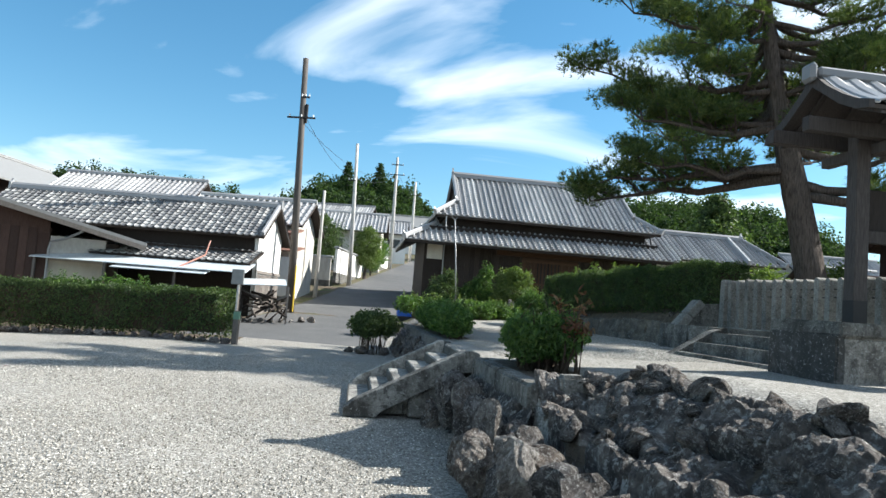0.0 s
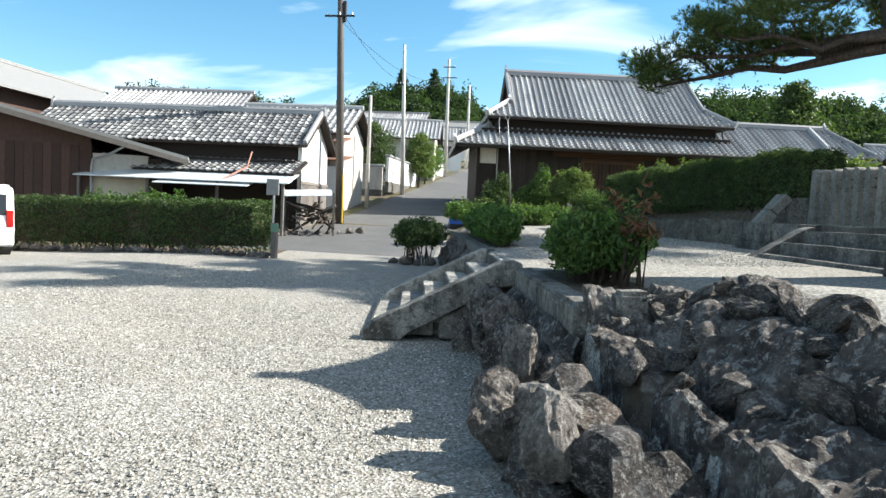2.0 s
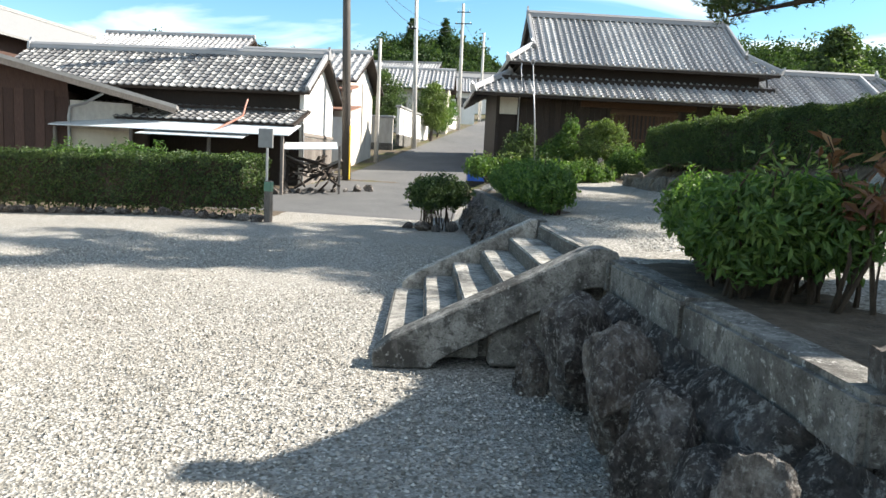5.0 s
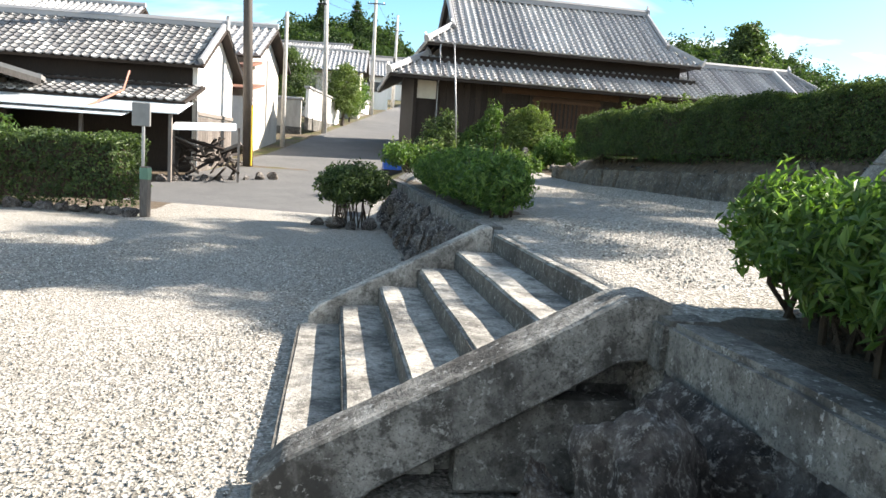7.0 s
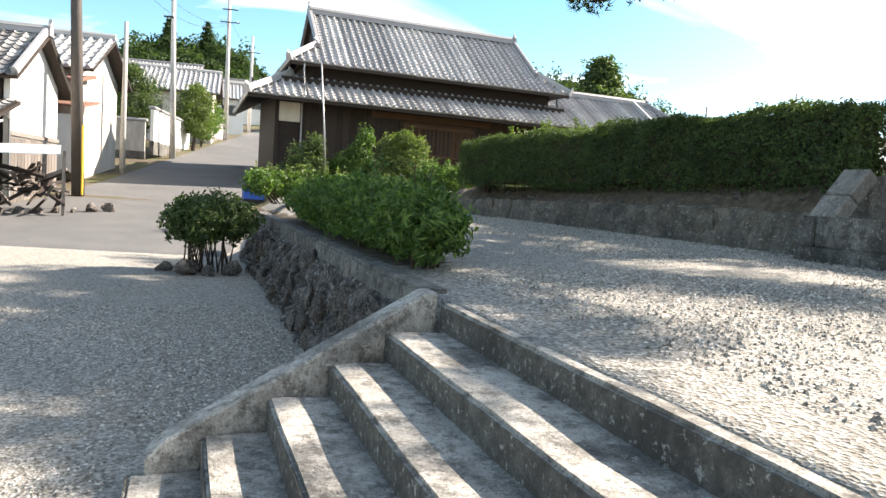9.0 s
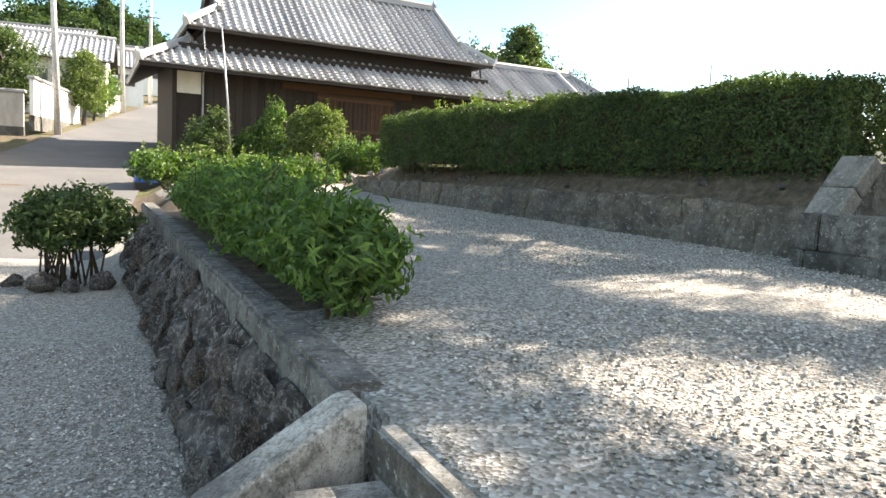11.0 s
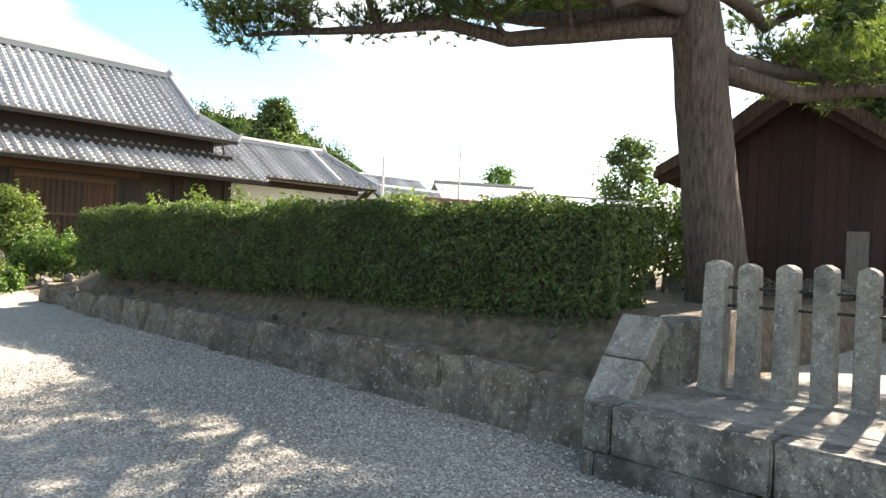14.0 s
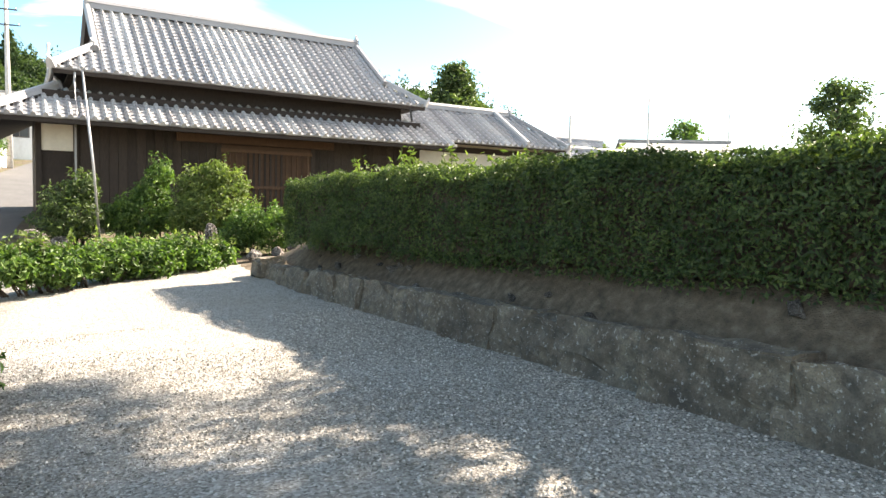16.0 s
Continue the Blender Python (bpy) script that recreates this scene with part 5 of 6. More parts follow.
# ---- poles and wires ----
def utility_pole(x, y, top, lean, mat, label, r0=0.16, r1=0.10, arms=(), band=False):
    z = float(ground_z(x, y))
    ob = thing("utility_pole", Matrix.Translation((x, y, z)), label, "pole", "poles along the lane")
    part("shaft", tube([(0, 0, -0.2), (lean * 0.5, 0, (top - z) / 2), (lean, 0, top - z)], [r0, (r0 + r1) / 2, r1], 12), mat, ob, smooth_faces=True)
    for h, ln, off in arms:
        f = (h - z) / (top - z)
        bm = box(ln, 0.07, 0.08, (lean * f + off, -0.14, h - z), 0.006)
        arm = part("crossarm", bm, M_DARKMETAL, ob)
        for k2 in range(3):
            part("insulator", tube([(lean * f + off + (k2 - 1) * ln * 0.42, -0.14, h - z + 0.08), (lean * f + off + (k2 - 1) * ln * 0.42, -0.14, h - z + 0.2)], [0.035, 0.028], 6), M_WHITE, arm)
    if band:
        part("guard_sleeve", tube([(0.0, 0, 0.25), (0.0, 0, 1.9)], r0 + 0.012, 12), M_YELLOW, ob, "yellow and black guard sleeve")
        for k2 in range(5):
            part("stripe", tube([(0.0, 0, 0.35 + 0.32 * k2), (0.0, 0, 0.47 + 0.32 * k2)], r0 + 0.016, 12), M_BLACK, ob)
    return ob


big = utility_pole(-8.88, 30.0, 12.65, -0.40, M_POLE, "tall dark wooden utility pole with a crossarm", 0.19, 0.13, ((9.72, 1.35, 0.0), (10.7, 0.4, 0.15)), False)
part("transformer_bracket", box(0.12, 0.12, 0.9, bevel=0.01), M_DARKMETAL, big, m=Matrix.Translation((-0.12, 0, 8.9)))
part("cable_guard", tube([(0.16, -0.16, 0.05), (0.14, -0.14, 2.2)], 0.04, 6), M_YELLOW, big, "yellow cable guard")
utility_pole(-9.73, 37.0, 7.5, 0.0, M_CONCPOLE, "slim pale concrete pole beside the lane", 0.12, 0.08, (), False)
utility_pole(-9.8, 45.5, 12.25, -0.27, M_CONCPOLE, "tall pale concrete pole beside the lane", 0.17, 0.10, ((9.6, 0.5, -0.2),))
utility_pole(-10.62, 66.0, 15.8, -0.1, M_CONCPOLE, "far concrete utility pole with wires", 0.2, 0.12, ((14.0, 1.5, 0.1), (15.0, 1.2, 0.1)))
utility_pole(-11.0, 82.0, 16.3, 0.0, M_CONCPOLE, "far concrete utility pole with wires", 0.2, 0.12, ((14.6, 1.3, 0.2),))


def wire(p, q, sag):
    p, q = Vector(p), Vector(q)
    pts = [p.lerp(q, f) - Vector((0, 0, sag * 4 * f * (1 - f))) for f in np.linspace(0, 1, 13)]
    ob = new("wire", mesh_of("wire", tube(pts, 0.011, 5), M_BLACK))
    return tagged(ob, "thin black overhead cable between poles", "cable", "overhead cables")


wire((-9.0, 30, 9.8), (-10.2, 45.5, 9.9), 0.5)
wire((-10.2, 45.5, 9.9), (-10.5, 66, 14.1), 0.6)
wire((-10.5, 66, 14.1), (-10.9, 82, 14.7), 0.4)
wire((-9.4, 30, 9.8), (-10.8, 66, 14.0), 1.2)
wire((-9.0, 30, 8.8), (-11.6, 37.0, 6.0), 0.3)

flag = thing("flag_pole", Matrix.Translation((-1.36, 31.2, float(ground_z(-1.36, 31.2)))), "slim pale metal flagpole standing among shrubs", "pole")
part("shaft", tube([(0, 0, -0.1), (-0.13, 0, 2.0), (-0.35, 0, 4.3)], [0.035, 0.03, 0.024], 8), M_METAL, flag, smooth_faces=True)
part("bracket", tube([(-0.34, 0, 4.25), (-0.48, 0, 4.42)], 0.015, 6), M_METAL, flag)
part("bracket", tube([(-0.34, 0, 4.25), (-0.24, 0, 4.44)], 0.015, 6), M_METAL, flag)

sign = thing("sign_post", Matrix.Translation((-6.42, 17.3, 0.0)), "grey sign plate on a wooden post beside the hedge", "sign")
part("post", box(0.15, 0.15, 0.92, bevel=0.012), M_GREYWOOD, sign, m=Matrix.Translation((0.04, 0, 0)))
part("pole", tube([(0.0, -0.02, 0.0), (0, -0.02, 2.05)], 0.03, 8), M_METAL, sign)
part("plate", box(0.34, 0.05, 0.42, bevel=0.01), M_SIGNGREY, sign, m=Matrix.Translation((-0.02, -0.06, 1.64)))
part("band", box(0.16, 0.16, 0.22, bevel=0.01), M_GREEN, sign, m=Matrix.Translation((0.04, 0, 0.68)))


# ---- houses ----
def pantile_mesh():
    """One curved roof tile, 0.28 wide, lying along +y."""
    verts, faces = [], []
    cross = [(-0.145, 0.035), (-0.10, 0.0), (-0.03, -0.012), (0.05, 0.0), (0.10, 0.035), (0.145, 0.05)]
    for y, lf in ((0.0, 0.03), (0.27, 0.0)):
        for x, h in cross:
            verts.append((x, y, h + lf))
    for x, h in cross:
        verts.append((x, 0.0, h - 0.01))
    for i in range(5):
        faces.append((i, i + 1, i + 7, i + 6))
        faces.append((i + 1, i, i + 12, i + 13))
    return verts, faces


def pantile_slope(parent, origin, yaw, width, run, rise, near_cols, deck=M_DARKWOOD, far_mat=None, tiles_as_parts=True):
    """A slope of single tiles. The columns nearest to the walk are single parts, the rest one joined mesh."""
    pitch = math.degrees(math.atan2(rise, run))
    full = math.hypot(run, rise)
    top = part("slope", box(width, full, 0.09), deck, parent)
    bmm = top.data
    for v in bmm.vertices:
        v.co += Vector((width / 2, full / 2, -0.12))
    top.matrix_basis = slope_matrix(*origin, yaw, pitch)
    cols, rows = int(width / 0.28), int(full / 0.25)
    tv, tf = pantile_mesh()
    one = from_arrays("tile", tv, tf, M_TILE_OLD)
    V, F = [], []
    for c in range(cols):
        for r in range(rows):
            x, y = (c + 0.5) * width / cols, r * full / rows
            jig = rng.normal(0, 0.006, 3)
            if c >= cols - near_cols and tiles_as_parts:
                part("tile", one, parent=top, m=Matrix.Translation((x + jig[0], y + jig[1], jig[2] * 0.5)))
            else:
                b = len(V)
                V += [(vx + x + jig[0], vy + y + jig[1], vz + jig[2] * 0.5) for vx, vy, vz in tv]
                F += [tuple(i + b for i in f) for f in tf]
    if V:
        rest = part("tiles", from_arrays("tiles", V, F, far_mat or M_TILE_OLD_I), parent=top)
        rest["kind"] = "stuff"
    return top


store = thing("storehouse", Matrix.Translation((-9.18, 26.5, 0.06)) @ pose(0, 0, 0, 0, 0, 5.0), "old storehouse with white gable wall and mottled tile roof", "building")
# a to the right along the front, b to the back; the right end of the front eave is the origin
wall_box(store, "wall", -12.6, -0.55, 0.6, 4.4, 0.1, 3.75, M_DARKWOOD)
part("gable_wall", prism([(0.55, 0.2), (4.5, 0.2), (4.5, 3.9), (2.5, 5.14), (0.55, 3.85)], 0.16, "x"), M_PLASTER, store, "white plaster gable wall", m=Matrix.Translation((-0.42, 0, 0)))
for z, b0, b1 in ((2.2, 0.5, 4.55),):
    part("rail", box(0.07, b1 - b0, 0.12), M_GREYWOOD, store, m=Matrix.Translation((-0.32, (b0 + b1) / 2, z)))
for b in np.arange(0.65, 4.5, 0.26):
    part("board", box(0.06, 0.24, 1.9), M_GREYWOOD, store, m=Matrix.Translation((-0.33, float(b), 0.25)))
roof = part("roof", box(11.5, 3.0, 0.1), M_DARKWOOD, store, m=Matrix.Translation((-6.3, 2.5, 3.75)))
ri = Matrix.Translation((6.3, -2.5, -3.75))
pantile_slope(roof, ri @ Vector((-12.3, 0, 3.72)), 0, 12.3, 2.5, 1.56, 25)
pantile_slope(roof, ri @ Vector((0, 5.0, 3.72)), 180, 12.3, 2.5, 1.56, 0, tiles_as_parts=False)
ridge_line(store, (-12.3, 2.5, 5.24), (0.0, 2.5, 5.24), 0.26, M_TILE)
ridge_line(store, (-0.08, 0.05, 3.76), (-0.08, 2.5, 5.30), 0.17, M_TILE, "verge", False)
low = part("lean_to_roof", box(7.5, 0.6, 0.08), M_DARKWOOD, store, m=Matrix.Translation((-4.2, 0.3, 3.0)))
li = Matrix.Translation((4.2, -0.3, -3.0))
pantile_slope(low, li @ Vector((-9.0, -1.3, 2.52)), 0, 8.9, 1.9, 0.62, 12)
aw = part("awning", prism([(-2.3, 2.08), (-2.3, 2.11), (-1.0, 2.50), (-1.0, 2.47)], 8.3, "x"), M_TIN, store, "pale tin awning sheet", m=Matrix.Translation((-4.1, 0, 0)))
part("second_awning", prism([(-2.6, 1.92), (-2.6, 1.945), (-2.0, 2.07), (-2.0, 2.045)], 3.6, "x"), M_TIN, store, "pale tin awning sheet", m=Matrix.Translation((-3.2, 0, 0)))
for a in (-8.1, -5.4, -2.7, -0.2):
    part("awning_post", box(0.09, 0.09, 2.1), M_GREYWOOD, store, m=Matrix.Translation((a, -2.15, 0.0)))
part("pipe", tube([(-2.6, -2.2, 2.1), (-1.9, -1.3, 2.7), (-1.85, -1.0, 3.3)], 0.035, 6), M_PIPE, store, "copper-coloured drainpipe")
part("drainpipe", tube([(-0.25, -0.9, 2.9), (-0.3, 0.4, 2.6), (-0.3, 0.45, 0.2)], 0.03, 6), M_METAL, store)
# wood stack under a small tin roof
stack = thing("wood_shelter", Matrix.Translation((-8.62, 25.6, float(ground_z(-8.62, 25.6)))) @ pose(0, 0, 0, 0, 0, 20.0), "small tin-roofed lean-to full of stacked scrap wood", "shelter")
part("roof", prism([(-0.9, 1.44), (-0.9, 1.465), (-0.1, 1.60), (0.9, 1.72), (0.9, 1.695), (-0.1, 1.575)], 1.8, "x"), M_TIN, stack, "bent pale tin roof sheet", m=pose(0, 0, 0, 0, -3, 0))
for a in (-0.9, 0.9):
    for b in (-0.7, 0.7):
        part("post", box(0.07, 0.07, 1.46 if b < 0 else 1.62), M_GREYWOOD, stack, m=Matrix.Translation((a, b, 0)))
for i in range(46):
    mm = Matrix.Translation((rng.uniform(-0.85, 0.85), rng.uniform(-0.6, 0.6), rng.uniform(0.1, 1.1))) @ pose(0, 0, 0, rng.uniform(-40, 40), rng.uniform(-40, 40), rng.uniform(0, 180))
    part("plank", box(rng.uniform(0.5, 1.2), rng.uniform(0.04, 0.12), rng.uniform(0.03, 0.09)), M_DARKWOOD if i % 3 else M_GREYWOOD, stack, m=mm)
for i in range(9):
    s = rng.uniform(0.2, 0.4)
    x, y = -9.5 + 0.32 * i, 24.4 + 0.28 * i
    ob = new("rubble_stone", BOULDERS[i])
    ob.matrix_basis = Matrix.Translation((x, y, float(ground_z(x, y)) + s * 0.2)) @ Matrix.Diagonal((s, s, s, 1))
    tagged(ob, "pale rubble stone at the road edge", "stone", "rubble stones at the road edge")

# long brown warehouse, gable to the lot
ware = thing("warehouse", Matrix.Translation((-19.15, 22.0, -0.28)) @ pose(0, 0, 0, 0, 0, 28.0), "low brown boarded warehouse with a broad grey roof", "building")
wall_box(ware, "wall", -7.5, 3.02, 0.6, 12.0, 0.0, 3.6, M_BOARDBROWN)
wall_box(ware, "plaster_wall", 3.05, 5.0, 0.75, 12.0, 0.0, 3.3, M_CREAM, "cream plaster wall")
wall_box(ware, "dark_wall", 5.0, 5.5, 0.7, 1.42, 0.0, 3.2, M_DARKWOOD)
# darker panel paints the eave's shade onto the upper half of the cream wall
wall_box(ware, "lintel_wall", 3.05, 5.0, 0.66, 0.74, 2.35, 3.3, M_DIRTY)
for i in range(33):
    part("board", box(0.29, 0.05, 3.5), M_BOARDBROWN, ware, m=Matrix.Translation((-7.3 + 0.305 * i, 0.57, 0.05)))
part("gable", prism([(-7.5, 2.9), (3.0, 3.4), (3.0, 3.9), (0, 4.66), (-7.5, 3.0)], 0.1), M_BOARDBROWN, ware, m=Matrix.Translation((0, 0.62, 0)))
part("roof_slope", prism([(0, 4.84), (6.5, 3.32), (6.5, 3.18), (0, 4.70)], 13.0), M_TINGREY, ware, m=Matrix.Translation((0, 6.2, 0)))
part("roof_slope", prism([(0, 4.84), (-8.2, 3.05), (-8.2, 2.91), (0, 4.70)], 13.0), M_TINGREY, ware, m=Matrix.Translation((0, 6.2, 0)))
part("barge_board", prism([(0, 4.72), (6.48, 3.2), (6.48, 3.02), (0, 4.52)], 0.05), M_GREYWOOD, ware, m=Matrix.Translation((0, -0.28, 0)))
part("gutter_pipe", tube([(4.2, -0.1, 3.55), (3.6, 0.2, 3.2), (3.1, 0.4, 3.05), (3.05, 0.45, 2.75), (3.05, 0.45, 0.1)], 0.05, 8), M_METAL, ware)


def house(x, y, yaw, w, dp, hgt, roof_h, wall_mat, roof_mat, label, z=None, windows=2, over=0.5, upper=None):
    """A plain house farther off: walls, gable roof with tile rows, windows."""
    z = float(ground_z(x, y)) if z is None else z
    ob = thing("house", Matrix.Translation((x, y, z)) @ pose(0, 0, 0, 0, 0, yaw), label, "house", "village houses")
    part("wall", box(w, dp, hgt + 0.3), wall_mat, ob, m=Matrix.Translation((0, 0, -0.3)))
    part("gable_wall", prism([(-dp / 2, hgt), (dp / 2, hgt), (0, hgt + roof_h)], w - 0.02, "x"), upper or wall_mat, ob)
    run = dp / 2 + over
    rise = roof_h * run / (dp / 2)
    for s in (0, 180):
        org = (-w / 2 - over, -run, hgt + roof_h - rise + 0.08) if s == 0 else (w / 2 + over, run, hgt + roof_h - rise + 0.08)
        if roof_mat in (M_TILE, M_TILE_OLD):
            tiled_slope(ob, org, s, w + 2 * over, run, rise, 0.34, roof_mat, course=0.6)
        else:
            sg = -1 if s == 0 else 1
            part("roof_slope", prism([(0, hgt + roof_h + 0.12), (sg * run, hgt + roof_h - rise + 0.12), (sg * run, hgt + roof_h - rise), (0, hgt + roof_h)], w + 2 * over, "x"), roof_mat, ob)
    ridge_line(ob, (-w / 2 - over, 0, hgt + roof_h + 0.1), (w / 2 + over, 0, hgt + roof_h + 0.1), 0.22, M_TILE if roof_mat in (M_TILE, M_TILE_OLD) else roof_mat, caps=False)
    for i in range(windows):
        wx = -w / 2 + w * (i + 0.5) / windows
        win = part("window", box(w / windows * 0.5, 0.06, 1.0), M_GREYWOOD, ob, m=Matrix.Translation((wx, -dp / 2 - 0.02, hgt * 0.45)))
        for s in (-1, 1):
            part("pane", box(w / windows * 0.21, 0.02, 0.84), M_GLASS, win, m=Matrix.Translation((s * w / windows * 0.118, -0.03, 0.08)))
    return ob


# beyond the storehouse, along the lane
house(-24.0, 42.5, 6, 8.4, 6, 4.6, 1.7, M_PLASTER, M_TILE, "large house with a long grey tiled roof", windows=3)
house(-36.0, 42, 95, 18, 8.0, 5.7, 2.0, M_BOARDBROWN, M_TINGREY, "large brown building with a broad grey roof", windows=3, over=0.9)
hb = house(-13.25, 36.3, 4, 5.6, 5.0, 3.9, 1.3, M_DIRTY, M_TILE, "narrow stained house with a tiled gable beside the lane", windows=1, upper=M_PLASTER)
part("lean_to_wall", box(1.6, 1.6, 2.0), M_PLASTER, hb, "pale panelled lean-to", m=Matrix.Translation((2.3, -3.0, 0)))
part("lean_to_roof", prism([(-1.0, 2.25), (-1.0, 2.33), (1.0, 2.65), (1.0, 2.57)], 2.0, "x"), M_RUST, hb, "rusty lean-to roof", m=Matrix.Translation((2.3, -3.0, 0)))
part("lean_to_gable", prism([(-1.1, 2.7), (1.1, 3.1), (1.1, 3.22), (-1.1, 2.82)], 1.8, "x"), M_RUST, hb, "rusty sheet", m=Matrix.Translation((2.2, -2.9, 0.4)))
house(-14.9, 62, 8, 8, 6, 3.5, 1.6, M_DIRTY, M_TILE, "village house with a grey tiled roof", windows=3)
house(-14.0, 79, 10, 5.5, 6, 3.2, 1.5, M_PLASTER, M_TILE, "white village house with a grey tiled roof", windows=2)
house(-21.6, 84, 0, 10, 7, 4.5, 1.8, M_PLASTER, M_TILE, "white village house with a grey tiled roof", windows=3)
house(-16.6, 108, 4, 9, 7, 4.0, 1.8, M_PLASTER, M_TINGREY, "pale village house at the top of the lane", windows=3)
house(-3.6, 92, 84, 9, 7, 3.6, 1.7, M_DARKWOOD, M_TILE, "dark timber house farther up the lane", windows=2)


def yard_wall(x, y, yaw, ln, hgt, mat):
    ob = thing("yard_wall", Matrix.Translation((x, y, float(ground_z(x, y)) - 0.3)) @ pose(0, 0, 0, 0, 0, yaw), "plastered yard wall with a tiled coping beside the lane", "wall", "yard walls")
    part("panel", box(ln, 0.18, hgt + 0.3, bevel=0.01), mat, ob)
    part("coping", box(ln + 0.2, 0.36, 0.14, bevel=0.03), M_TILE, ob, m=Matrix.Translation((0, 0, hgt + 0.3)))
    part("plinth", box(ln + 0.04, 0.24, 0.7, bevel=0.02), M_KERB, ob)
    return ob


yard_wall(-11.9, 44.0, 3, 2.2, 1.9, M_DIRTY)
yard_wall(-10.7, 49.0, 92, 9.6, 2.0, M_PLASTER)
yard_wall(-11.1, 63.0, 91, 9.0, 1.5, M_PLASTER)


def leafy_tree(x, y, height, spread_r, mat, label, count=5000, leaf_len=0.3, z=None, conifer=False, bare=0.3):
    z = float(ground_z(x, y)) if z is None else z
    ob = thing("tree", Matrix.Translation((x, y, z)), label, "tree", "village trees")
    bm = bmesh.new()
    tube([(0, 0, -0.2), (0.1, 0, height * 0.4), (0.05, 0.1, height * 0.75), (0, 0, height * 0.95)], [height * 0.035, height * 0.026, height * 0.014, 0.02], 8, bm)
    part("trunk", bm, M_BARK, ob)
    pts, outs = [], []
    bl = 12 if not conifer else 16
    bm = bmesh.new()
    for i in range(bl):
        f = i / (bl - 1)
        hz = height * (bare + (0.95 - bare) * f)
        prof = (1.05 - f) if conifer else math.sin(math.pi * (0.18 + 0.72 * f))
        az = i * 2.4
        off = spread_r * prof * 0.55
        c = (math.cos(az) * off, math.sin(az) * off, hz)
        tube([(0, 0, hz - 0.15 * height * 0.5), c], [height * 0.010, 0.02], 5, bm)
        r = spread_r * (0.22 + 0.30 * prof) * rng.uniform(0.75, 1.2)
        p, o = blob_points(c, (r, r, r * (0.55 if conifer else 0.75)), count // bl, 0.75, 1.1, 2.6, i * 3.7 + x)
        pts.append(p)
        outs.append(o)
    part("limbs", bm, M_BARK, ob)
    leaves("crown", np.concatenate(pts), np.concatenate(outs) + np.array([0, 0, 0.4]), leaf_len, leaf_len * 0.5, mat, ob)
    return ob


leafy_tree(-12.6, 47.2, 4.7, 1.9, M_HEDGE, "grey-green garden tree behind the yard wall", 13000, 0.15)
leafy_tree(-10.2, 52.2, 4.0, 1.5, M_LIGHTLEAF, "light green garden tree beside the lane", 9000, 0.15)
leafy_tree(-10.5, 56.0, 2.6, 1.2, M_SHRUB, "green garden tree beside the lane", 6000, 0.15)
leafy_tree(-11.4, 63.0, 3.0, 1.3, M_SHRUB, "small green tree beside the lane", 2500, 0.25)
leafy_tree(18.3, 59, 9.6, 3.6, M_HEDGE, "tall dark tree rising behind the wing", 9000, 0.34, conifer=True, bare=0.45)
leafy_tree(11.6, 29.0, 2.2, 1.6, M_LIGHTLEAF, "pale green shrubby tree behind the hedge", 4200, 0.16, bare=0.15)
leafy_tree(79, 110, 11.5, 5.0, M_SHRUB, "far round garden tree", 3500, 0.6)
leafy_tree(111, 108, 21, 8, M_HEDGE, "far tall dark tree", 7000, 0.9, bare=0.1)
leafy_tree(128, 102, 17, 8, M_HEDGE, "far tall dark tree", 7000, 0.9, bare=0.1)
leafy_tree(9.6, 17.6, 1.3, 0.9, M_LIGHTLEAF, "low yellow-green shrub by the shed", 2600, 0.1, bare=0.3)
leafy_tree(19.3, 19.8, 8, 3.0, M_NEEDLE, "dark pine behind the shed", 13000, 0.26, conifer=True)
leafy_tree(22, 18.2, 10, 5, M_NEEDLE, "dark pine behind the shed", 9000, 0.3, conifer=True)
leafy_tree(17.8, 15.6, 5.0, 2.6, M_HEDGE, "dark evergreen behind the white railing", 9000, 0.16, bare=0.02)
leafy_tree(19.5, 13.2, 5.5, 2.8, M_HEDGE, "dark evergreen behind the white railing", 9000, 0.16, bare=0.02)
leafy_tree(25, 24, 8, 4, M_HEDGE, "dark tree behind the shed", 7000, 0.35, conifer=True)

# houses beyond the hedge
house(29.5, 64, 6, 8, 6, 3.4, 1.6, M_DIRTY, M_TILE, "far house with a grey roof beyond the hedge", windows=3)
house(41, 64, -20, 9, 6, 4.0, 1.5, M_DIRTY, M_TINGREY, "far house with a grey roof beyond the hedge", windows=3)
house(21.6, 41.6, -12, 5.2, 5, 2.1, 1.1, M_DIRTY, M_RUST, "far shed with a rusty brown roof", windows=1)
house(40, 54, -25, 9, 6, 3.4, 1.0, M_CREAM, M_TIN, "far building with a pale metal roof", windows=3)
house(66, 80, -20, 12, 8, 4.6, 1.5, M_CREAM, M_TINGREY, "far house with a grey roof", windows=3)
house(84, 84, -30, 12, 8, 5.2, 1.6, M_PLASTER, M_TINGREY, "far white house among trees", windows=3)
house(24, 50, 10, 5, 4, 2.6, 1.2, M_PLASTER, M_TILE, "small white house with a tiled roof", windows=1)
for x, y, t2 in ((20.6, 47, 7.8), (33.8, 58, 11.2), (54.1, 72, 13.8), (72, 90, 13.0)):
    utility_pole(x, y, t2, 0.05, M_CONCPOLE, "far slim pole beyond the hedge", 0.1, 0.07)

